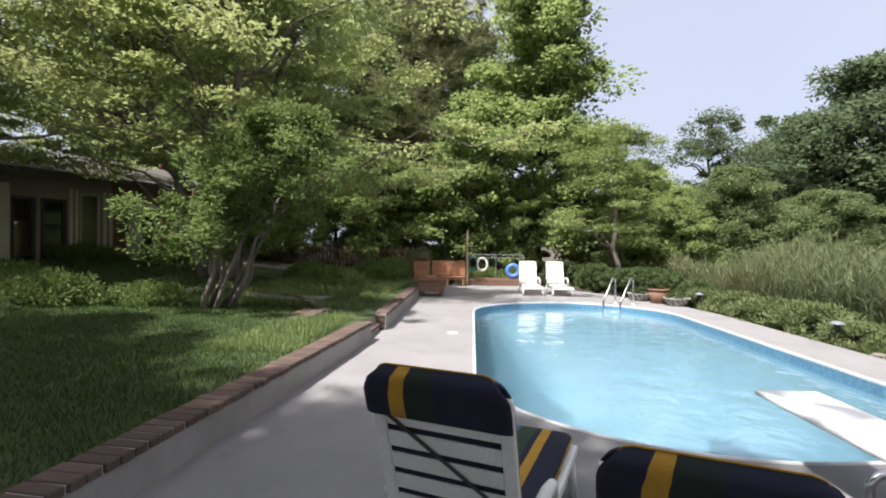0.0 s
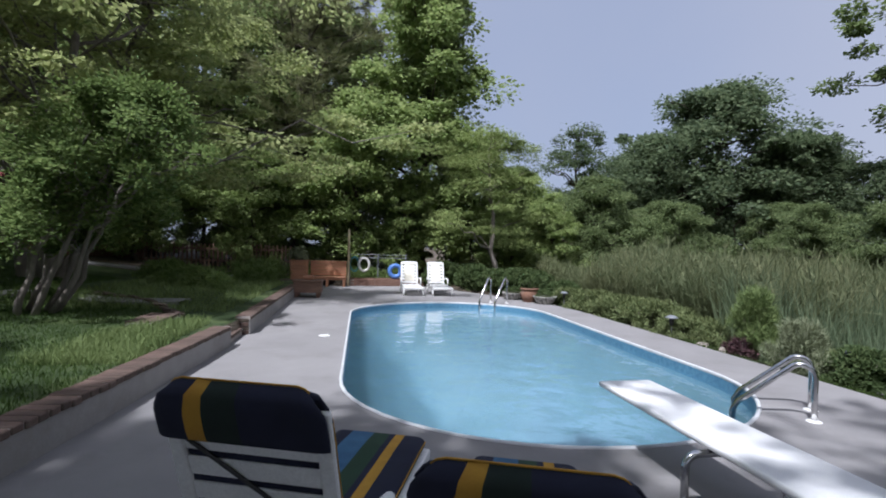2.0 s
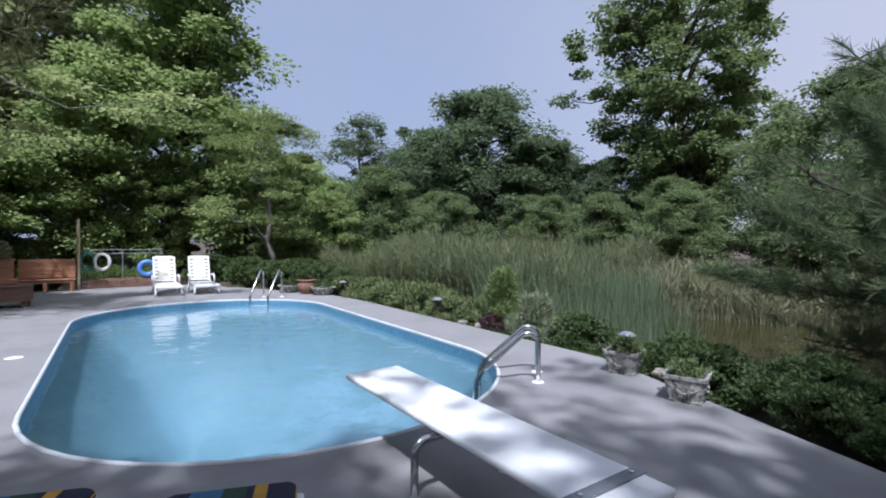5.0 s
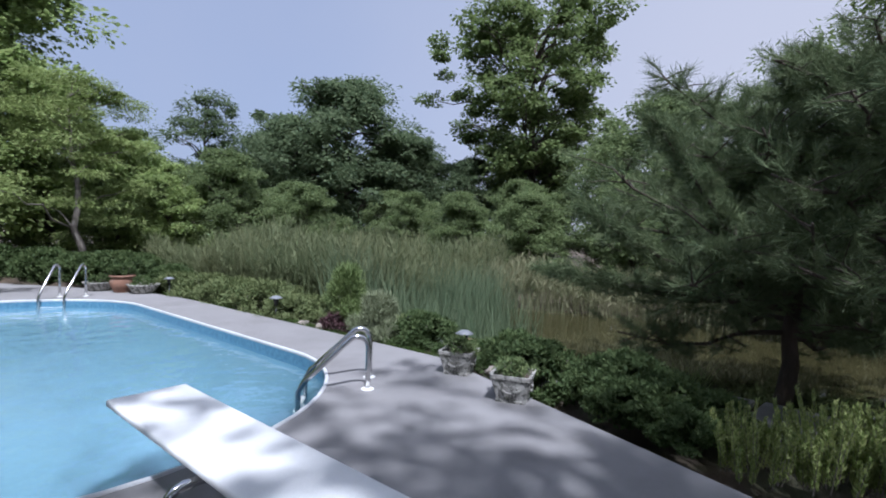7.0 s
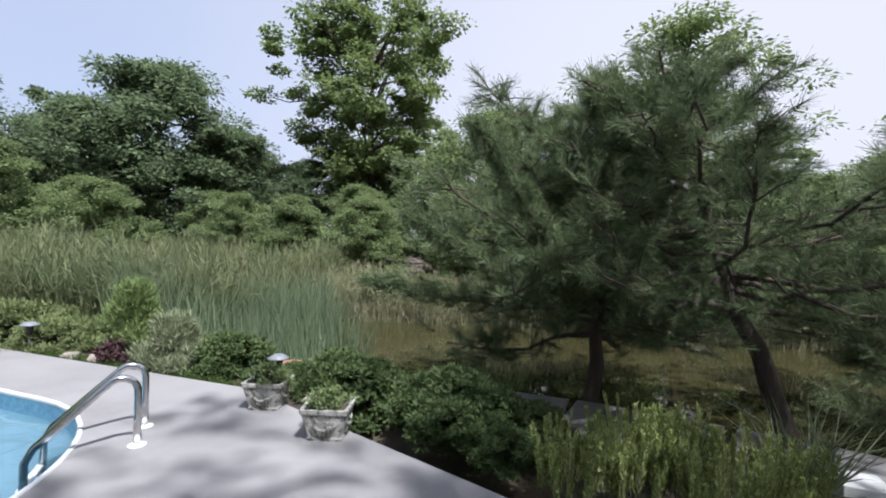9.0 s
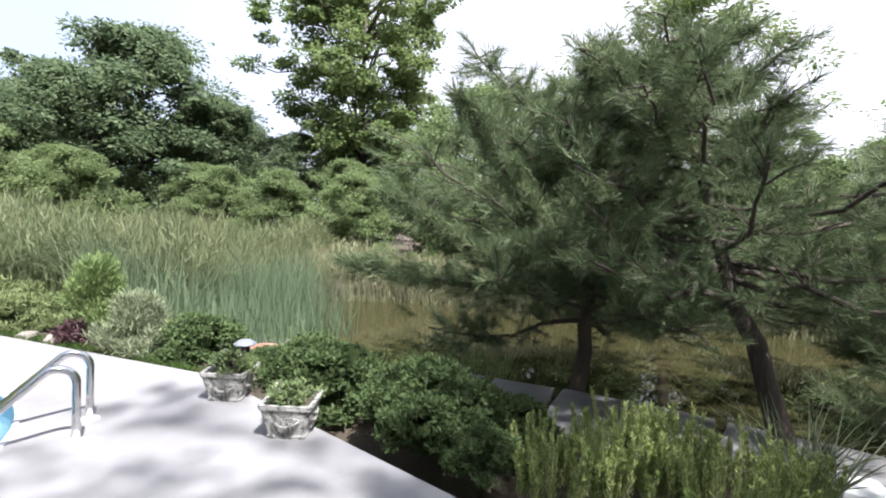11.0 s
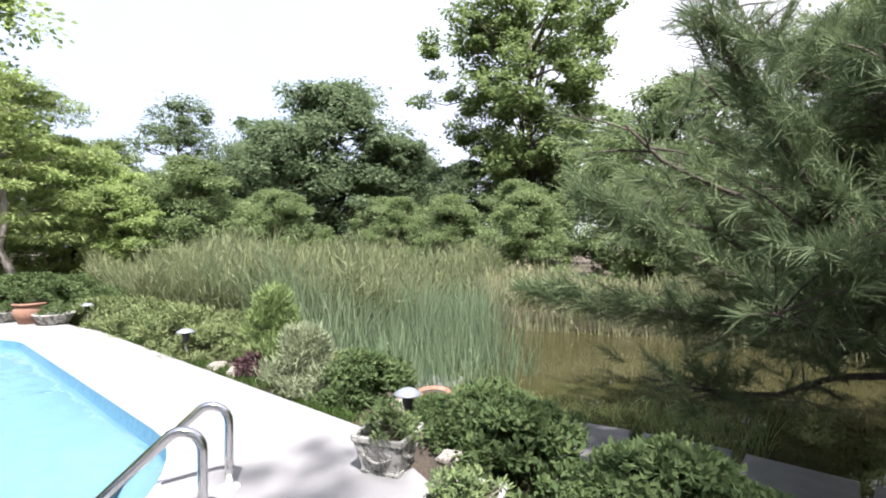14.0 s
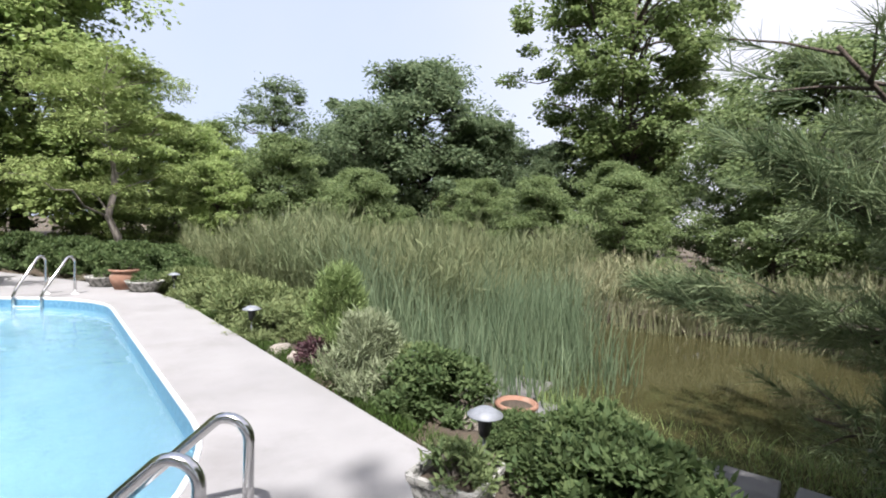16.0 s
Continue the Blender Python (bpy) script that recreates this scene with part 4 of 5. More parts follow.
stand("reed_bed", 12000, lambda x, y: x > 7.4 + 0.18 * max(0, 12 - y) and y < 21 - 0.25 * x and y > 6.2 + 0.33 * (x - 7) and x + 0.6 * y < 25 and x < 17, (7, 17, 6, 18), 1.8, 0.018, L_REED, "tall pale green reed bed beside the pond", lean=0.26, bend=0.75)
def reed_plumes(name, n, inside, box_, height, label, material, leaves=13, leaf=(0.34, 0.017)):
    """Leafy reeds: long arching leaves up every stem, closest at the top."""
    pts = []
    while len(pts) < n:
        x, y = rng.uniform(box_[0], box_[1]), rng.uniform(box_[2], box_[3])
        if inside(x, y):
            pts.append((x, y, max(ground_z(x, y), -0.75)))
    base = np.array(pts)
    tall = height * np.array([0.84 + 0.5 * noise.noise((x * 0.55, y * 0.55, 1.5)) for x, y, _ in pts]) * rng.uniform(0.72, 1.12, n)
    w = np.repeat(np.arange(n), leaves)
    up = rng.uniform(0.3, 1.0, len(w)) ** 0.6
    sway = rng.normal(0, 0.09, (n, 2))
    at = base[w] + np.column_stack([sway[w] * (up * tall[w])[:, None], up * tall[w]])
    turn = rng.uniform(0, 2 * math.pi, len(w))
    out = np.column_stack([np.cos(turn), np.sin(turn), rng.uniform(0.6, 3.4, len(w))])
    v, f = leaf_arrays(at + out * 0.1, out, leaf[0], leaf[1], 0.05, 0.0)
    return tagged(new(name, quads(name, v, f, material)), label, "reeds", kind="stuff")


def in_reeds(x, y):
    return x > 7.5 + 0.18 * max(0, 12 - y) and y < 21 - 0.25 * x and y > 6.3 + 0.33 * (x - 7) and x + 0.6 * y < 25 and x < 17


reed_plumes("reed_leaves", 9000, in_reeds, (7, 17, 6, 18), 1.82, "pale green arching reed leaves and tips", L_REED)
reed_plumes("bank_reed_leaves", 2200, lambda x, y: abs(x - pond_far(y) - 0.5) < 0.9, (12, 19, -6, 9), 1.05, "pale straw-green arching reed leaves on the far bank", L_DRYREED, 10, (0.3, 0.022))
stand("cattails", 4500, lambda x, y: x < pond_near(y) + 1.6 and x > 7.7 and rng.random() < (y - 4.5) / 3.0, (7.7, 12.5, 4.5, 8.5), 1.75, 0.018, L_CATTAIL, "bluish green cattail blades standing in the pond", lean=0.2, bend=0.35)
stand("dry_reeds", 5000, lambda x, y: abs(x - pond_far(y) - 0.4) < 1.0, (12, 19, -10, 12), 1.05, 0.018, L_DRYREED, "straw-coloured reeds along the far bank", lean=0.2, bend=0.5)


# ---- shrubs along the deck ----
azalea = shrub("azalea_bush", (6.95, 2.95, -0.42), (1.35, 1.2, 0.72), L_AZALEA, "dense dark green azalea at the deck edge", clumps=85, leaves=95, leaf=(0.085, 0.036), blob=0.17, seed=101, flat=0.6, group="azaleas")
for x, y, sc, tn, lb in ((6.4, 1.65, 0.75, 60, "dark green azalea among pale rocks"), (6.65, 1.3, 0.58, 90, "dark green azalea beside the pond walk"), (6.3, 1.3, 0.6, 150, "low dark green azalea by pale rocks"), (6.55, 0.9, 0.5, 20, "low green azalea at the deck edge"), (5.95, 1.5, 0.55, 130, "low green azalea at the deck edge"), (5.8, 1.0, 0.42, 250, "low green azalea at the deck edge"), (6.3, 1.95, 0.5, 40, "low dark green azalea by pale rocks"),
                         (7.2, 3.4, 0.85, 260, "dark green azalea near a terracotta pot"), (7.1, 4.0, 0.45, 200, "dark green azalea before a terracotta pot"), (7.05, 5.0, 0.8, 310, "clipped dark green shrub beside the reeds"), 
                         (5.9, 15.2, 1.3, 20, "rounded green azalea at the deck corner"), (4.75, 17.2, 1.3, 100, "rounded green azalea behind white loungers"), (5.4, 16.3, 1.2, 200, "rounded green azalea at the foot of a conifer"),
                         (7.0, 14.2, 1.1, 250, "broad green azalea beside the deck"), (3.9, 18.9, 1.4, 310, "broad green azalea behind white loungers"), (6.9, 16.4, 1.2, 60, "broad green azalea under a conifer"),
                         (5.0, 18.4, 1.3, 30, "broad green azalea under a conifer"), (7.9, 15.4, 1.3, 170, "broad green azalea beside the reeds")):
    again(azalea, (x, y, ground_z(x, y) - 0.03 if y < 14 or x > 6.4 else 0.0), tn, sc * 1.05, lb)
juniper = shrub("juniper", (6.95, 9.4, -0.1), (1.5, 1.7, 0.62), L_JUNIPER, "spreading yellow-green juniper along the deck", clumps=60, leaves=130, leaf=(0.12, 0.022), blob=0.26, seed=111, group="junipers", flat=0.45)
for x, y, sc, tn in ((7.0, 10.8, 1.05, 80), (7.1, 12.2, 1.1, 170), (7.9, 9.9, 1.15, 240), (8.0, 11.4, 1.2, 20), (6.85, 8.3, 0.75, 290), (7.6, 8.6, 0.95, 140), (8.1, 12.9, 1.25, 60), (6.75, 13.4, 0.9, 120)):
    again(juniper, (x, y, ground_z(x, y) - 0.02), tn, sc)
shrub("feathery_shrub", (7.0, 6.75, -0.12), (0.85, 0.85, 1.15), L_FEATHER, "upright feathery bright green shrub before the reeds", clumps=60, leaves=170, leaf=(0.13, 0.012), blob=0.2, seed=121, upright=True)
shrub("sage_bush", (6.72, 5.65, -0.1), (0.95, 0.95, 0.72), L_SAGE, "pale grey-green wispy bush at the deck edge", clumps=60, leaves=160, leaf=(0.12, 0.011), blob=0.17, seed=122, upright=True)
shrub("purple_shrub", (6.72, 6.7, -0.1), (0.5, 0.5, 0.3), L_PURPLE, "small dark reddish shrub among stones", clumps=20, leaves=60, leaf=(0.06, 0.025), blob=0.1, seed=123)
def spires(name, at, radius, height, material, label, group, stems=34, seed=1):
    """A clump of upright leafy spires, each a thin stem closely set with short rising leaves."""
    rnd = random.Random(seed)
    top = thing(name, at, label, "shrub", group)
    bm = bmesh.new()
    pts, way = [], []
    for _ in range(stems):
        a, r = rnd.uniform(0, 2 * math.pi), radius * math.sqrt(rnd.random())
        foot = Vector((r * 0.7 * math.cos(a), r * 0.7 * math.sin(a), -0.04))
        h = height * rnd.uniform(0.55, 1.1) * (1 - 0.3 * r / radius)
        tip = foot + Vector((0.18 * h * math.cos(a) + rnd.uniform(-0.05, 0.05), 0.18 * h * math.sin(a) + rnd.uniform(-0.05, 0.05), h))
        mid = foot.lerp(tip, 0.5) + Vector((rnd.uniform(-0.02, 0.02), rnd.uniform(-0.02, 0.02), 0))
        tube(bm, [foot, mid, tip], [0.005, 0.004, 0.002], 4, False)
        for k in range(85):
            t = 0.12 + 0.9 * k / 85
            q = foot.lerp(mid, 2 * t) if t < 0.5 else mid.lerp(tip, 2 * t - 1)
            b = k * 2.4
            out = Vector((math.cos(b), math.sin(b), 1.9))
            pts.append(q + Vector((math.cos(b), math.sin(b), 0)) * 0.02 * (1.25 - 0.8 * t))
            way.append(out)
    part("woody_base", bm, M_BARK_GREY, top)
    v, f = leaf_arrays(np.array([tuple(q) for q in pts]), np.array([tuple(q) for q in way]), 0.052, 0.014, 0.0, 0.0)
    leaves = new("foliage", quads("foliage", v, f, material))
    leaves.parent = top
    return top


lime = spires("lime_shrub", (6.35, -0.35, -0.12), 0.4, 0.62, L_LIME, "upright yellow-green spiky plants by the deck", "lime shrubs", seed=124)
for x, y, sc, tn in ((5.62, 0.5, 0.75, 50), (5.85, 0.12, 0.9, 110), (6.05, 0.6, 0.7, 200), (6.4, 0.15, 0.95, 280), (5.75, -0.45, 0.85, 20), (6.65, -0.25, 0.9, 320), (6.2, -0.95, 0.8, 75), (6.15, -0.05, 1.0, 150), (6.0, -0.7, 0.95, 240)):
    again(lime, (x, y, ground_z(x, y) - 0.02), tn, sc)
for x, y, sc, tn in ((7.4, 6.0, 0.7, 15), (8.3, 3.9, 0.55, 99)):
    again(juniper, (x, y, ground_z(x, y)), tn, sc)

# bank weeds and the strip of grass along the deck
stand("bank_weeds", 2000, lambda x, y: pond_near(y) - 0.05 - 0.5 * (y > 4) < x < pond_near(y) + 0.9, (7.6, 12, 1.6, 6.5), 0.5, 0.012, L_FEATHER, "loose green weeds on the pond bank", lean=0.5, bend=0.7)
stand("edge_grass", 9000, lambda x, y: x < 6.62 + 0.12 * math.sin(y * 2.1) and x > 6.3, (6.3, 6.8, 3.9, 13.5), 0.085, 0.006, L_GRASS, "narrow strip of grass along the deck", lean=0.5, bend=0.6, steps=2)


def in_lawn(x, y):
    return x < wall_x(y) - 0.24 and (y < 9.0 + (-2.6 - x) * 0.9 or x < -6)


stand("lawn_grass", 85000, lambda x, y: in_lawn(x, y) and (x > -7 or rng.random() < 0.5), (-11.5, -1.9, 0.8, 14.5), 0.07, 0.009, L_GRASS, "shaded green lawn above the wall", lean=0.6, bend=0.6, steps=2)
stand("wall_tufts", 5000, lambda x, y: wall_x(y) - 1.3 < x < wall_x(y) - 0.22, (-3.4, -1.8, 5.2, 7.85), 0.2, 0.011, L_FEATHER, "taller bright green grass along the wall", lean=0.5, bend=0.9)
stand("bed_groundcover", 9000, lambda x, y: x < wall_x(y) - 0.24 and y > 9.1, (-5.5, -1.9, 9.0, 16.0), 0.22, 0.014, L_FEATHER, "bright green ground cover in the raised bed", lean=0.6, bend=0.9)
hedge = shrub("low_hedge", (-7.4, 7.7, ground_z(-7.4, 7.7) - 0.03), (2.2, 1.2, 0.45), L_MYRTLE, "low spreading green shrub on the lawn", clumps=60, leaves=120, leaf=(0.08, 0.035), blob=0.26, seed=131, group="lawn shrubs")
for x, y, sc, tn in ((-6.1, 8.5, 0.8, 40), (-8.8, 8.3, 0.95, 100), (-11.5, 13.6, 1.0, 200), (-10.3, 15.8, 0.9, 60), (-3.4, 13.0, 0.9, 130), (-4.2, 14.6, 1.0, 220), (-2.9, 16.4, 1.0, 310), (-3.2, 18.3, 1.3, 20), (0.6, 21.3, 1.0, 15), (2.2, 21.4, 1.1, 75), (-1.0, 21.2, 1.0, 140), (-5.4, 16.0, 1.1, 270), (-5.5, 10.3, 0.6, 10)):
    again(hedge, (x, y, ground_z(x, y) - 0.03), tn, sc)

# ---- rocks, walkway and small things in the bed ----
def rock(at, size, label, seed):
    rnd = random.Random(seed)
    bm = bmesh.new()
    bmesh.ops.create_icosphere(bm, subdivisions=3, radius=1)
    for v in bm.verts:
        n = noise.noise(v.co * 1.3 + Vector((seed, 0, 0)))
        v.co = Vector((v.co.x * size[0], v.co.y * size[1], v.co.z * size[2])) * (1 + 0.35 * n)
    ob = part("rock", bm, M_ROCK)
    ob.matrix_basis = pose(*at, 0, 0, rnd.uniform(0, 180))
    return tagged(ob, label, "rock", "garden rocks")


rock((6.52, 2.12, -0.02), (0.14, 0.1, 0.1), "pale rough rock among azaleas", 1)
rock((6.9, 2.2, -0.1), (0.12, 0.1, 0.09), "pale rough rock among azaleas", 2)
rock((6.5, 6.85, -0.06), (0.09, 0.06, 0.09), "small pale stone at the deck edge", 3)
rock((6.55, 7.4, -0.07), (0.22, 0.12, 0.06), "flat pale stone beside the grass", 4)
rock((6.4, 3.2, -0.06), (0.12, 0.07, 0.07), "small pale stone behind a planter", 5)
rock((7.15, 4.55, -0.16), (0.2, 0.16, 0.1), "flat grey stone under a terracotta pot", 6)
rock((6.15, 1.6, -0.08), (0.2, 0.1, 0.05), "flat pale stone on bare soil", 7)
walkway = thing("pond_walk", (0, 0, 0), "dark grey slab walk along the pond", "path", kind="structure")
for k in range(14):
    y = -5.6 + 0.86 * k
    bm = bmesh.new()
    xa = pond_near(y) - 0.92
    box(bm, (-0.85, -0.42, -0.06), (0.85, 0.42, 0.0), 0.012, segments=1)
    o = part("slab", bm, M_SLATE, walkway)
    o.matrix_basis = pose(xa - 0.08, y, -0.47 + rnd.uniform(-0.008, 0.008), rnd.uniform(-0.8, 0.8), 2.5, math.degrees(math.atan(0.12 * max(-3.0, min(3.0, y - 1.2)))))
bm = bmesh.new()
box(bm, (6.9, -1.85, -0.6), (7.25, -1.5, -0.24), 0.012)
tagged(part("utility_box", bm, M_WHITE), "white box half hidden by spiky leaves", "box")
stand("yucca_leaves", 160, lambda x, y: (x - 6.8) ** 2 + (y + 1.2) ** 2 < 0.05, (6.5, 7.1, -1.5, -0.9), 0.75, 0.02, L_SAGE, "long thin grey-green spiky leaves", lean=0.9, bend=0.6)

# fence at the edge of the woods
fence = thing("fence", (0, 21.6, 0), "dark wooden picket fence under the trees", "fence")
for z in (0.75, 1.25):
    bm = bmesh.new()
    box(bm, (-10.5, 0.03, z), (-2.4, 0.07, z + 0.07))
    part("rail", bm, M_OLDWOOD, fence)
bm = bmesh.new()
box(bm, (-0.035, -0.012, 0.35), (0.035, 0.012, 1.5), 0.004, segments=1)
PICKET = mesh_of(bm, "picket", M_OLDWOOD)
for k in range(46):
    o = new("picket", PICKET)
    o.parent = fence
    o.matrix_basis = pose(-10.4 + 0.175 * k, 0.015, 0, 0, rnd.uniform(-1, 1), 0)
# ---- loungers ----
def cushion(bm, path, width, thick, stripes, cols, crest=9.0, corner=0.1):
    """A soft pad along (y, z) points; stripes: (from, to, material index) across the width."""
    pts = [Vector((0, y, z)) for y, z in path]
    grid_top, grid_low = [], []
    n = len(pts)
    for i, p in enumerate(pts):
        d = (pts[min(i + 1, n - 1)] - pts[max(i - 1, 0)]).normalized()
        up = Vector((0, d.z, -d.y))
        e = min(i, n - 1 - i)
        ends = (0.45, 0.85, 1.0)[min(e, 2)]
        top, low = [], []
        for c in cols:
            edge = min(c, 1 - c)
            f = ends * (0.35 + 0.65 * min(1.0, edge / 0.07) ** 0.5)
            d = min(corner, max(0.004, crest - p.z))
            x = (c - 0.5) * (width * (0.93 if e == 0 and p.z < 0.6 else 1.0) - 2 * (corner - math.sqrt(corner**2 - (corner - d) ** 2)))
            top.append(bm.verts.new(p + up * thick * f + Vector((x, 0, 0))))
            low.append(bm.verts.new(p - up * thick * 0.1 * f + Vector((x, 0, 0))))
        grid_top.append(top)
        grid_low.append(low)
    m = len(cols)
    for i in range(n - 1):
        for k in range(m - 1):
            mid = (cols[k] + cols[k + 1]) / 2
            mi = next((s[2] for s in stripes if s[0] <= mid <= s[1]), 0)
            for g, rev in ((grid_top, False), (grid_low, True)):
                vs = (g[i][k], g[i][k + 1], g[i + 1][k + 1], g[i + 1][k])
                f = bm.faces.new(vs[::-1] if rev else vs)
                f.material_index = 0 if rev else mi
    for i in range(n - 1):
        for k in (0, m - 1):
            bm.faces.new((grid_top[i][k], grid_top[i + 1][k], grid_low[i + 1][k], grid_low[i][k]))
    for i in (0, n - 1):
        for k in range(m - 1):
            bm.faces.new((grid_top[i][k], grid_top[i][k + 1], grid_low[i][k + 1], grid_low[i][k]))
    bmesh.ops.recalc_face_normals(bm, faces=bm.faces)
    return grid_top


def lounger(name, at, turn, label, padded, group):
    """A resin sun lounger, head end at y = 0 and foot end at y = 1.88; padded: with a striped cushion."""
    t = thing(name, at, label, "sun lounger", group, turn=turn)
    w = 0.30
    up = Vector((0, -0.31, 0.83)).normalized()
    hinge = Vector((0, 0.31, 0.29))
    rot = Vector((0, 1, 0)).rotation_difference(up).to_matrix().to_4x4()
    back = Matrix.Translation(hinge) @ rot
    bm = bmesh.new()
    for s in (-1, 1):
        box(bm, (s * w - 0.028, 0.25, 0.22), (s * w + 0.028, 1.86, 0.285), 0.014)
    for y in (0.25, 1.80):
        box(bm, (-w + 0.028, y, 0.225), (w - 0.028, y + 0.05, 0.28), 0.012)
    part("frame", bm, M_WHITE, t, "white moulded resin frame")
    for k in range(9):
        bm = bmesh.new()
        box(bm, (-w + 0.03, 0.35 + k * 0.16, 0.262), (w - 0.03, 0.47 + k * 0.16, 0.282), 0.006)
        part("seat_slat", bm, M_WHITE, t)
    bm = bmesh.new()
    for s in (-1, 1):
        box(bm, (s * (w - 0.03) - 0.028, 0, -0.018), (s * (w - 0.03) + 0.028, 0.80, 0.022), 0.012, back)
    box(bm, (-w + 0.058, 0.71, -0.018), (w - 0.058, 0.82, 0.022), 0.014, back)
    bk = part("backrest_frame", bm, M_WHITE, t)
    for k in range(6):
        bm = bmesh.new()
        box(bm, (-w + 0.058, 0.03 + k * 0.113, 0.0), (w - 0.058, 0.11 + k * 0.113, 0.012), 0.005, back)
        part("back_slat", bm, M_WHITE, bk)
    for s in (-1, 1):
        for y in (0.40, 1.66):
            bm = bmesh.new()
            tube(bm, [(s * w, y, 0.25), (s * (w + 0.012), y + (0.03 if y > 1 else -0.02), 0.12), (s * (w + 0.02), y + (0.05 if y > 1 else -0.04), 0.0)], [0.032, 0.028, 0.026], 8)
            part("leg", bm, M_WHITE, t, smooth=True)
        bm = bmesh.new()
        pts = [(s * (w + 0.035), 0.76, 0.27), (s * (w + 0.04), 0.75, 0.40), (s * (w + 0.04), 0.70, 0.475), (s * (w + 0.04), 0.58, 0.495), (s * (w + 0.035), 0.38, 0.49), (s * (w + 0.01), 0.27, 0.47)]
        tube(bm, pts, [0.024, 0.024, 0.026, 0.03, 0.03, 0.024], 8)
        part("armrest", bm, M_WHITE, t, smooth=True)
    if padded:
        bm = bmesh.new()
        tube(bm, [back @ Vector((-w + 0.07, 0.66, 0.022)), back @ Vector((w - 0.11, 0.3, 0.022))], 0.008, 6)
        part("strap", bm, M_DARKMETAL, t, "thin dark tie strap")
        tip = hinge + up * 0.84
        path = [(1.90, 0.30), (1.86, 0.305), (1.6, 0.305), (1.3, 0.30), (1.0, 0.30), (0.70, 0.30), (0.42, 0.31), (0.33, 0.36)]
        path += [(hinge.y + up.y * s, hinge.z + up.z * s + 0.012) for s in (0.2, 0.36, 0.5, 0.64, 0.74, 0.79)]
        path += [(tip.y + 0.01, tip.z - 0.005), (tip.y - 0.018, tip.z + 0.012), (tip.y - 0.036, tip.z - 0.012)]
        path += [(tip.y - 0.036 - up.y * s, tip.z - 0.012 - up.z * s) for s in (0.012, 0.03, 0.055, 0.085, 0.12, 0.155, 0.17)]
        cols = [0, 0.03, 0.08, 0.14, 0.2, 0.31, 0.36, 0.44, 0.52, 0.62, 0.68, 0.78, 0.86, 0.92, 0.97, 1.0]
        bm = bmesh.new()
        top = cushion(bm, path[:14], 0.585, 0.055, [(0.2, 0.44, 3), (0.44, 0.62, 2), (0.68, 0.78, 1)], cols, tip.z + 0.02)
        lines = [[tuple(r[k].co) for r in top] for k in (0, len(cols) - 1)]
        pad = part("cushion", bm, [M_NAVY, M_YELLOW, M_GREEN, M_BLUE], t, "navy cushion with blue, green and yellow stripes", True)
        for ln in lines:
            b2 = bmesh.new()
            tube(b2, ln, 0.0042, 5)
            part("piping", b2, M_YELLOW, pad, "thin yellow piping", True)
        bm = bmesh.new()
        top = cushion(bm, path[12:], 0.60, 0.034, [(0.2, 0.31, 1), (0.31, 0.52, 4)], cols, tip.z + 0.02)
        ring = [tuple(top[i][0].co) for i in range(2, len(top))] + [tuple(v.co) for v in top[-1][1:-1]] + [tuple(top[i][-1].co) for i in range(len(top) - 1, 1, -1)]
        crest = [tuple(v.co) for v in top[3]]
        head = part("head_flap", bm, [M_NAVY, M_YELLOW, M_GREEN, M_BLUE, M_GREEN_SHADED], t, "navy pocket of the cushion folded over the back", True)
        for ln in (crest,):
            b2 = bmesh.new()
            tube(b2, ln, 0.0042, 5)
            part("piping", b2, M_YELLOW, head, "thin yellow piping", True)
        bm = bmesh.new()
        p = back @ Vector((0.19, 0.75, 0.055))
        lathe(bm, [(0.001, 0), (0.012, 0.002), (0.014, 0.008), (0.004, 0.012)], 10, Matrix.Translation(p) @ rot)
        part("button", bm, M_WHITE, t)
    else:
        bm = bmesh.new()
        box(bm, (-0.17, 0.1, -0.022), (0.17, 0.7, -0.006), 0.006, back)
        part("back_panel", bm, M_HEADREST, t, "faded cream back panel")
    return t


first = lounger("sun_lounger", (0.125, 1.47, 0), -20, "white resin lounger with a navy striped cushion", True, "cushioned loungers")
first.scale = (1.03, 0.84, 0.985)
second = lounger("sun_lounger", (0.93, 0.97, 0), -20, "white resin lounger with a navy striped cushion by the diving board", True, "cushioned loungers")
second.scale = (1.03, 0.88, 0.905)
lounger("sun_lounger", (2.23, 16.72, 0), 180, "bare white resin lounger facing the pool", False, "bare loungers")
lounger("sun_lounger", (3.17, 16.72, 0), 180, "bare white resin lounger facing the pool", False, "bare loungers")

# ---- diving board ----
board = thing("diving_board", (2.81, 0, 0), "white diving board on bent steel tubes over the pool", "diving board")
bm = bmesh.new()
box(bm, (-0.245, 1.15, 0.40), (0.245, 3.66, 0.445), 0.018, segments=3)
part("board", bm, M_BOARD, board, "white gritty board")
bm = bmesh.new()
tube(bm, [(-0.36, 2.38, 0.0), (-0.36, 2.38, 0.28)] + arc((-0.28, 2.38, 0.28), (-0.08, 0, 0), (0, 0, 0.08), 15, 90, 6) + arc((0.28, 2.38, 0.28), (0.08, 0, 0), (0, 0, 0.08), 90, 15, 6) + [(0.36, 2.38, 0.28), (0.36, 2.38, 0.0)], 0.024, 12)
part("front_stand", bm, M_CHROME, board, "bent chrome tube", True)
bm = bmesh.new()
box(bm, (-0.2, 2.34, 0.385), (0.2, 2.42, 0.399), 0.004)
part("fulcrum_pad", bm, M_DARKMETAL, board)
bm = bmesh.new()
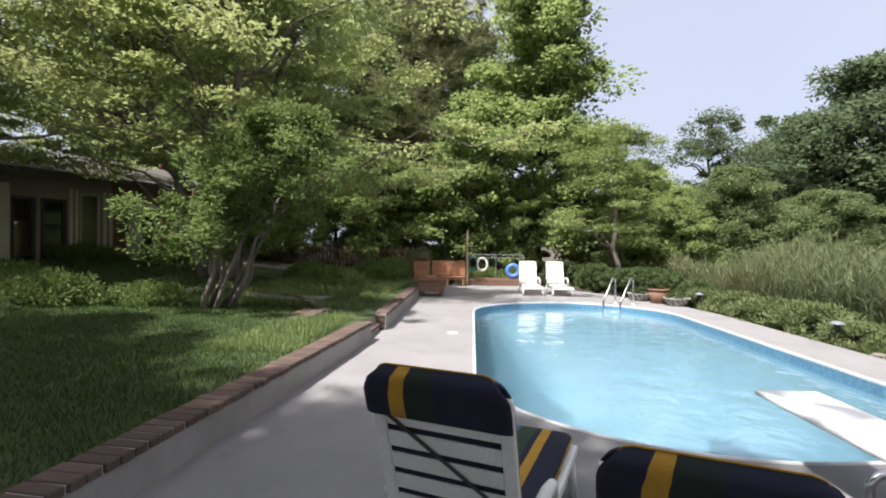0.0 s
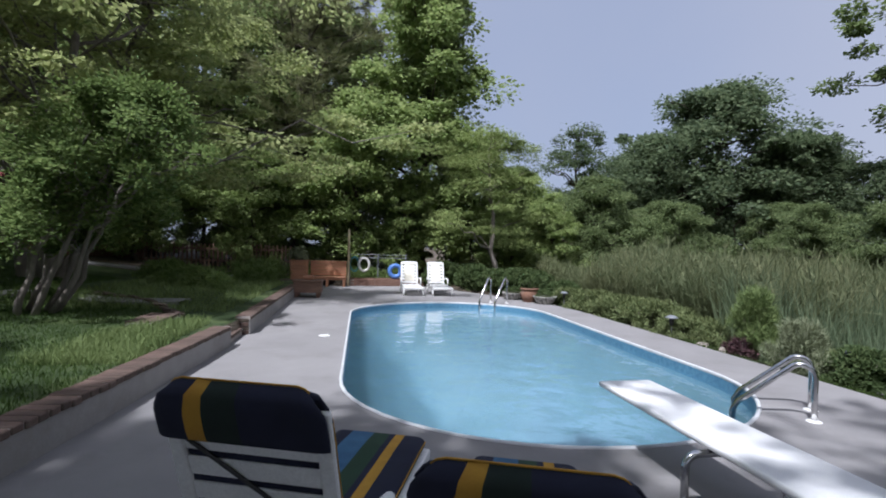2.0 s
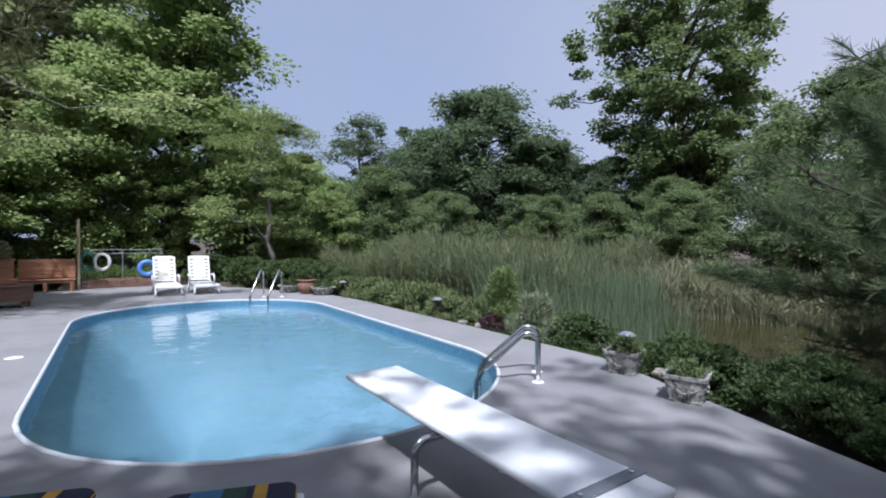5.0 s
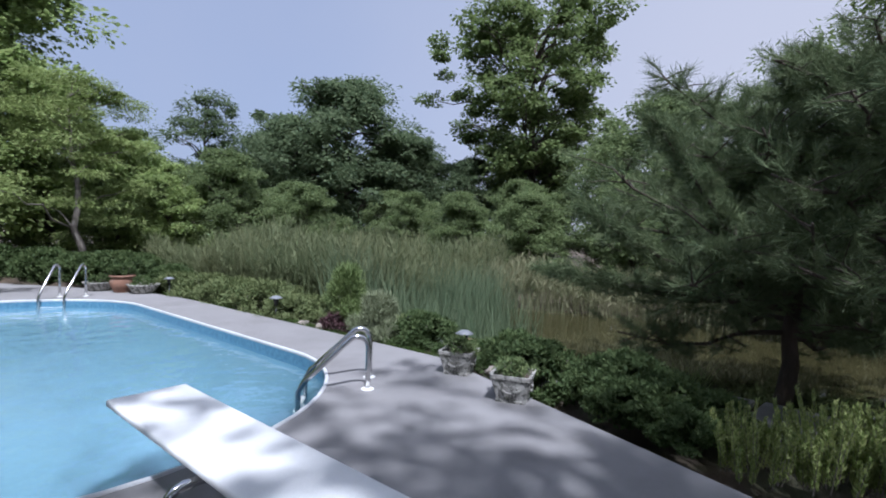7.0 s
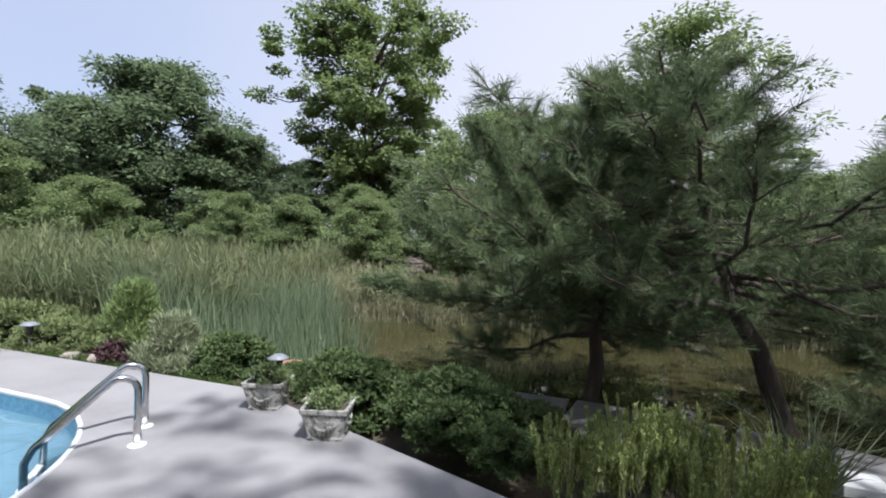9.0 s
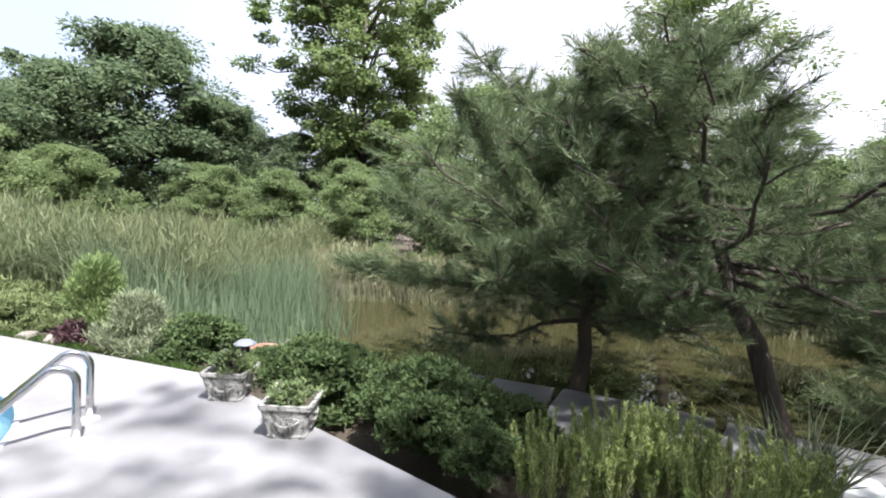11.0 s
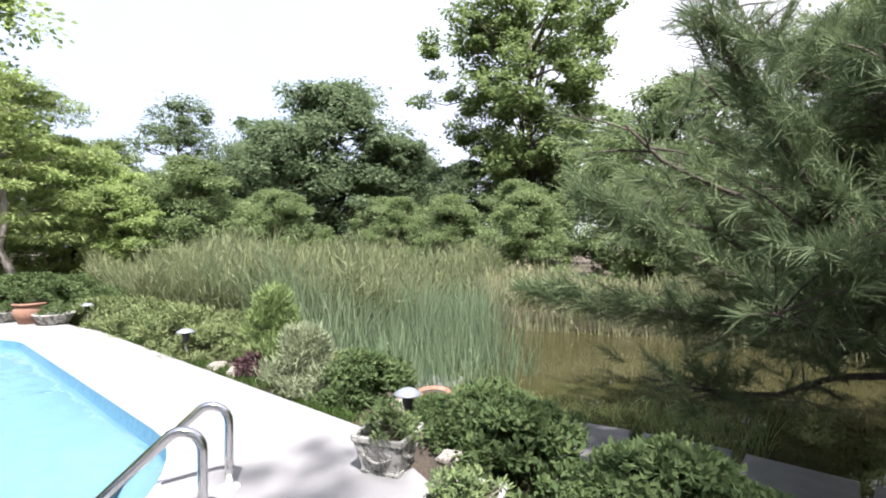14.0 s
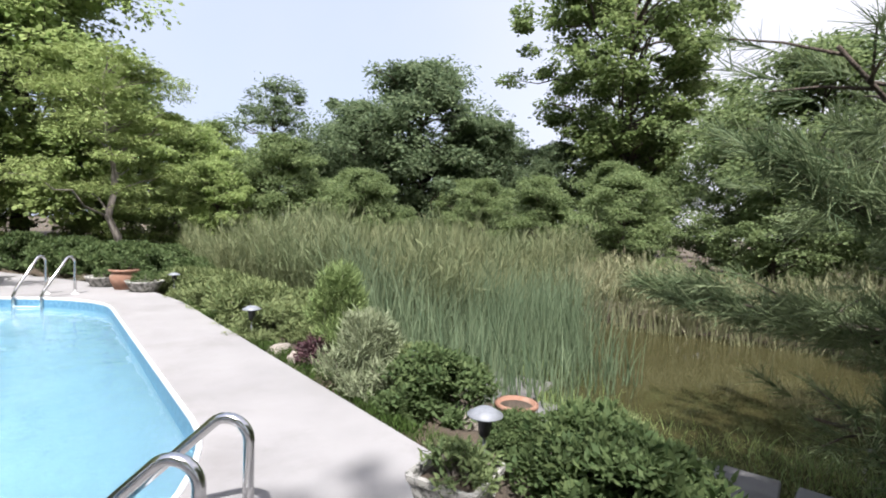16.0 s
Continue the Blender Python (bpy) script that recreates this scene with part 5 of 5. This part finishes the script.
tube(bm, [(-0.2, 1.42, 0.0), (-0.2, 1.42, 0.3)] + arc((-0.12, 1.42, 0.3), (-0.08, 0, 0), (0, 0, 0.08), 15, 90, 6) + arc((0.12, 1.42, 0.3), (0.08, 0, 0), (0, 0, 0.08), 90, 15, 6) + [(0.2, 1.42, 0.3), (0.2, 1.42, 0.0)], 0.024, 12)
part("rear_stand", bm, M_CHROME, board, "bent chrome tube", True)
bm = bmesh.new()
box(bm, (-0.25, 1.30, 0.446), (0.25, 1.37, 0.456), 0.003)
part("clamp_plate", bm, M_GREYMETAL, board, "grey steel strip")
for s in (-1, 1):
    for y, x in ((2.38, 0.36), (1.42, 0.2)):
        bm = bmesh.new()
        lathe(bm, [(0.06, 0), (0.06, 0.006), (0.035, 0.014), (0.024, 0.016)], 14, Matrix.Translation((s * x, y, 0)))
        part("flange", bm, M_WHITE, board)
    bm = bmesh.new()
    lathe(bm, [(0.014, 0), (0.014, 0.01), (0.004, 0.014)], 8, Matrix.Translation((s * 0.18, 1.335, 0.456)))
    part("bolt", bm, M_CHROME, board)

# ---- pool rails ----
def pool_rail(parent, foot, drop, high, out_z):
    """A bent steel rail from its foot on the deck over and down into the water."""
    f, d = Vector((*foot, 0)), Vector((*drop, out_z))
    way = (d - f)
    way.z = 0
    way.normalize()
    r = 0.11
    c = f + way * r + Vector((0, 0, high - r))
    low = d + Vector((0, 0, 0.0))
    pts = [f, f + Vector((0, 0, (high - r) * 0.5)), f + Vector((0, 0, high - r))] + arc(c, -way * r, Vector((0, 0, r)), 15, 120, 8)
    pts += [pts[-1].lerp(low, 0.5), low.lerp(pts[-1], 0.08), low - Vector((0, 0, 0.06)) + way * 0.012, low - Vector((0, 0, 0.5)) + way * 0.015]
    bm = bmesh.new()
    tube(bm, pts, 0.027, 14)
    rail = part("rail", bm, M_CHROME, parent, "polished steel tube", True)
    bm = bmesh.new()
    lathe(bm, [(0.065, 0), (0.065, 0.006), (0.04, 0.016), (0.026, 0.018)], 16, Matrix.Translation(f))
    part("flange", bm, M_WHITE, rail, "round white foot plate")


step_rail = thing("pool_handrail", (0, 0, 0), "pair of bent polished steel handrails at the pool", "handrail")
pool_rail(step_rail, (4.79, 3.67), (4.27, 4.07), 0.53, 0.06)
pool_rail(step_rail, (5.08, 3.97), (4.57, 4.39), 0.53, 0.06)
for k in range(3):
    bm = bmesh.new()
    a, b = Vector((4.25, 4.09, -0.28 - 0.25 * k)), Vector((4.55, 4.41, -0.28 - 0.25 * k))
    tube(bm, [a, b], 0.03, 8)
    part("tread", bm, M_WHITE, step_rail)

far_ladder = thing("pool_ladder", (0, 0, 0), "steel pool ladder at the far rim", "ladder")
pool_rail(far_ladder, (4.33, 13.4), (3.89, 12.98), 0.72, 0.1)
pool_rail(far_ladder, (4.76, 13.2), (4.28, 12.76), 0.72, 0.1)
for k in range(3):
    bm = bmesh.new()
    tube(bm, [(3.88, 12.97, -0.2 - 0.25 * k), (4.27, 12.75, -0.2 - 0.25 * k)], 0.03, 8)
    part("tread", bm, M_WHITE, far_ladder)

# ---- planters and pots ----
def planter(at, turn, label, plant, seed):
    t = thing("stone_planter", at, label, "planter", "stone planters", turn=turn)
    bm = bmesh.new()
    t.scale = (0.95, 0.95, 1.05)
    sides = [(0.15, 0.0), (0.153, 0.018), (0.146, 0.03), (0.164, 0.10), (0.19, 0.20), (0.204, 0.218), (0.208, 0.25), (0.178, 0.25), (0.168, 0.19)]
    rings = []
    for h, z in sides:
        rings.append([bm.verts.new((x * h, y * h, z)) for x, y in ((-1, -0.9), (-0.9, -1), (0.9, -1), (1, -0.9), (1, 0.9), (0.9, 1), (-0.9, 1), (-1, 0.9))])
    for a, b in zip(rings, rings[1:]):
        for k in range(8):
            bm.faces.new((a[k], a[(k + 1) % 8], b[(k + 1) % 8], b[k]))
    bm.faces.new(rings[0][::-1])
    bm.faces.new(rings[-1])
    part("bowl", bm, M_PLANTER, t, "white weathered cast stone bowl")
    for k in range(4):
        bm = bmesh.new()
        m = Matrix.Rotation(k * math.pi / 2, 4, "Z") @ Matrix.Translation((0, -0.178, 0.14)) @ Matrix.Rotation(radians(75), 4, "X")
        pts = [m @ Vector((0.11 * math.cos(a) * (1 - 0.25 * math.sin(2 * a) ** 2), 0.045 * math.sin(a), 0.0)) for a in np.linspace(0, 2 * math.pi, 18)]
        tube(bm, pts, 0.009, 6, False)
        for s in (-1, 1):
            tube(bm, [m @ Vector((s * 0.05 + 0.028 * math.cos(a), 0.025 * math.sin(a), 0.004)) for a in np.linspace(0, 1.6 * math.pi, 9)], 0.007, 5)
        part("relief", bm, M_PLANTER, t, smooth=True)
    bm = bmesh.new()
    box(bm, (-0.165, -0.165, 0.19), (0.165, 0.165, 0.212))
    part("soil", bm, M_SOIL, t)
    shrub("potted_plant", (at[0], at[1], 0.21), (0.42, 0.42, 0.17), plant, "small green plant spilling over a stone planter", clumps=18, leaves=70, leaf=(0.055, 0.016), blob=0.075, seed=seed, category="plant")
    return t


planter((5.93, 3.4, 0), 20, "weathered white square stone planter on the deck", L_HERB, 51)
planter((5.57, 2.46, 0), 20, "weathered white square stone planter at the deck edge", L_HERB, 52)


def pot(name, at, r, h, label, leafy_kind=None, seed=1):
    t = thing(name, at, label, "flower pot")
    bm = bmesh.new()
    lathe(bm, [(r * 0.62, 0), (r * 0.9, h * 0.35), (r, h * 0.62), (r * 0.86, h * 0.84), (r * 0.84, h * 0.86), (r * 0.98, h * 0.9), (r * 0.98, h), (r * 0.85, h), (r * 0.8, h * 0.82), (0.01, h * 0.8)], 24)
    part("body", bm, M_TERRA, t, smooth=True)
    bm = bmesh.new()
    lathe(bm, [(r * 1.0, h * 0.895), (r * 1.05, h * 0.92), (r * 1.05, h * 0.98), (r * 1.0, h * 1.003)], 24, None, False)
    part("rim", bm, M_TERRA, t, smooth=True)
    bm = bmesh.new()
    lathe(bm, [(r * 0.82, h * 0.84), (r * 0.8, h * 0.9), (0.01, h * 0.92)], 18)
    part("soil", bm, M_SOIL, t, smooth=True)
    if leafy_kind:
        shrub("potted_plant", (at[0], at[1], at[2] + h * 0.8), (r * 2.2, r * 2.2, 0.4), leafy_kind, "green plant growing in a terracotta pot", clumps=14, leaves=70, leaf=(0.09, 0.03), blob=0.12, seed=seed, category="plant")
    return t


pot("terracotta_pot", (5.6, 13.62, 0), 0.27, 0.42, "large round terracotta pot at the deck corner", L_AZALEA, 61)
pot("terracotta_pot", (7.6, 4.45, -0.4), 0.19, 0.34, "terracotta pot standing among shrubs", None)
for x, y, s in ((5.3, 14.3, 71), (5.9, 13.12, 72)):
    t = thing("low_bowl", (x, y, 0), "low white stone bowl beside the terracotta pot", "planter", "low bowls")
    bm = bmesh.new()
    lathe(bm, [(0.2, 0), (0.24, 0.03), (0.34, 0.19), (0.36, 0.22), (0.33, 0.22), (0.3, 0.17), (0.01, 0.16)], 20)
    part("bowl", bm, M_PLANTER, t, smooth=True)
    shrub("potted_plant", (x, y, 0.15), (0.55, 0.55, 0.25), L_AZALEA, "dark green plant in a low stone bowl", clumps=12, leaves=50, leaf=(0.07, 0.025), blob=0.1, seed=s, category="plant")

# ---- garden lamps ----
def path_light(at, h, r, label):
    t = thing("path_light", at, label, "garden lamp", "path lights")
    bm = bmesh.new()
    tube(bm, [(0, 0, -0.1), (0, 0, h * 0.62)], 0.011, 8)
    part("stake", bm, M_GREYMETAL, t)
    bm = bmesh.new()
    lathe(bm, [(0.012, h * 0.55), (0.035, h * 0.6), (0.05, h * 0.86), (0.045, h * 0.88)], 14)
    part("lamp_body", bm, M_DARKMETAL, t, smooth=True)
    bm = bmesh.new()
    lathe(bm, [(r, h * 0.885), (r * 1.0, h * 0.9), (r * 0.45, h * 0.985), (0.01, h)], 20)
    part("shade", bm, M_GREYMETAL, t, "wide grey metal hat", True)
    return t


path_light((6.45, 3.72, -0.07), 0.44, 0.115, "grey metal path light at the corner of the deck")
path_light((6.42, 8.06, -0.07), 0.46, 0.12, "dark grey path light among low junipers")
path_light((7.0, 5.15, -0.15), 0.5, 0.10, "dark path light beside a clipped shrub")
path_light((6.4, 12.9, -0.07), 0.46, 0.12, "dark grey path light near the terracotta pot")

# ---- far end of the deck ----
bench = thing("bench", (-1.36, 18.1, 0), "orange-brown slatted wooden bench at the deck end", "bench")
for k in range(5):
    bm = bmesh.new()
    box(bm, (0.02, 0.5, 0.50 + 0.145 * k), (1.36, 0.535, 0.635 + 0.145 * k), 0.008)
    part("back_slat", bm, M_WOOD, bench)
for k in range(4):
    bm = bmesh.new()
    box(bm, (0.0, 0.02 + 0.12 * k, 0.43), (1.38, 0.13 + 0.12 * k, 0.465), 0.008)
    part("seat_slat", bm, M_WOOD, bench)
bench.scale = (1, 1, 0.79)
for x in (0.05, 0.62, 1.25):
    for y in (0.05, 0.42):
        bm = bmesh.new()
        box(bm, (x, y, 0), (x + 0.09, y + 0.09, 0.428), 0.008)
        part("leg", bm, M_WOOD, bench)
bm = bmesh.new()
box(bm, (0.02, 0.06, 0.32), (1.36, 0.1, 0.42), 0.006)
part("apron", bm, M_WOOD, bench)

pedestal = thing("wooden_planter_box", (-1.98, 18.0, 0), "tall orange wooden planter box beside the bench", "planter")
pedestal.scale = (1, 1, 0.8)
for k in range(6):
    bm = bmesh.new()
    box(bm, (-0.02, 0, 0.03 + 0.19 * k), (0.56, 0.58, 0.212 + 0.19 * k), 0.012)
    part("board", bm, M_WOOD, pedestal)
bm = bmesh.new()
box(bm, (-0.06, -0.04, 1.175), (0.60, 0.62, 1.23), 0.012)
part("top_rim", bm, M_WOOD, pedestal)
shrub("potted_plant", (-1.71, 18.29, 0.97), (0.9, 0.9, 0.5), L_SAGE, "pale green plant on the wooden planter box", clumps=20, leaves=80, leaf=(0.07, 0.03), blob=0.16, seed=81, category="plant")

chest = thing("wooden_table", (-1.43, 14.25, 0), "low brown wooden table on stubby legs", "table")
for k in range(5):
    bm = bmesh.new()
    box(bm, (0.0, 0.0 + 0.145 * k, 0.46), (0.86, 0.135 + 0.145 * k, 0.505), 0.008)
    part("top_board", bm, M_OLDWOOD, chest)
for lo, hi in (((0.03, 0.03, 0.14), (0.83, 0.07, 0.457)), ((0.03, 0.65, 0.14), (0.83, 0.69, 0.457)), ((0.03, 0.072, 0.14), (0.07, 0.648, 0.457)), ((0.79, 0.072, 0.14), (0.83, 0.648, 0.457))):
    bm = bmesh.new()
    box(bm, lo, hi, 0.006)
    part("side_board", bm, M_OLDWOOD, chest)
for x in (0.06, 0.68):
    for y in (0.08, 0.53):
        bm = bmesh.new()
        box(bm, (x, y, 0), (x + 0.11, y + 0.11, 0.139), 0.006)
        part("leg", bm, M_OLDWOOD, chest)
bm = bmesh.new()
box(bm, (-1.18, 14.62, 0.507), (-0.86, 14.9, 0.63), 0.03)
tagged(part("wooden_block", bm, M_WOOD), "orange wooden block lying on the low table", "box")

bm = bmesh.new()
tube(bm, [(0.07, 18.72, -0.05), (0.07, 18.72, 2.2)], 0.045, 10)
post_ob = part("wooden_post", bm, M_POST)
tagged(post_ob, "pale upright wooden post at the deck end", "post")

kerb = thing("garden_wall", (0, 0, 0), "low brick and stone ledge closing the deck", "wall", kind="structure")
bm = bmesh.new()
box(bm, (0.14, 18.8, -0.1), (3.2, 19.12, 0.24), 0.02)
part("core", bm, M_MORTAR, kerb)
bm = bmesh.new()
box(bm, (-0.13, -0.052, 0.0), (0.13, 0.052, 0.058), 0.008, segments=1)
LEDGE_BRICK = mesh_of(bm, "brick", M_HBRICK)
for course in range(4):
    for k in range(11):
        o = new("brick", LEDGE_BRICK)
        o.parent = kerb
        o.matrix_basis = pose(0.3 + 0.268 * k + 0.13 * (course % 2), 18.79 + rnd.uniform(-0.004, 0.004), 0.004 + 0.064 * course, 0, 0, rnd.uniform(-1, 1))
for k in range(26):
    o = new("brick", LEDGE_BRICK)
    o.parent = kerb
    o.matrix_basis = pose(0.2 + 0.115 * k, 18.93, 0.242 + rnd.uniform(-0.003, 0.003), 0, 0, 90 + rnd.uniform(-2, 2))
RACK_Y = 18.95
rack = thing("pool_rack", (0.12, RACK_Y, 0.3), "grey metal rack hung with pool gear on a low ledge", "rack")
rack.scale = (1, 1, 0.73)
for x in (0.0, 1.1, 2.2):
    bm = bmesh.new()
    tube(bm, [(x, 0, -0.01), (x, 0, 1.3)], 0.02, 8)
    part("upright", bm, M_GREYMETAL, rack)
for z in (1.1, 1.27):
    bm = bmesh.new()
    tube(bm, [(-0.05, 0, z), (2.25, 0, z)], 0.018, 8)
    part("bar", bm, M_GREYMETAL, rack)


def ring(name, at, big, thick, material, label, stretch=1.0):
    bm = bmesh.new()
    pts = [(big * math.cos(a), 0, big * stretch * math.sin(a)) for a in np.linspace(0, 2 * math.pi, 25)]
    tube(bm, pts, thick, 10, False)
    ob = part(name, bm, material, smooth=True)
    ob.location = at
    return tagged(ob, label, "life ring" if "ring" in name else "hose")


ring("life_ring", (0.67, RACK_Y - 0.09, 0.84), 0.2, 0.05, M_LIFERING, "white life ring hanging on the rack", 1.25)
ring("swim_ring", (1.9, RACK_Y - 0.12, 0.6), 0.22, 0.085, M_BLUEPLASTIC, "blue swim ring leaning on the rack")
for k in range(4):
    ring("hose_coil", (0.3, RACK_Y - 0.05 - 0.035 * k, 0.88 - 0.02 * k), 0.16, 0.017, M_HOSE, "teal hose coil hanging on the rack", 1.7)
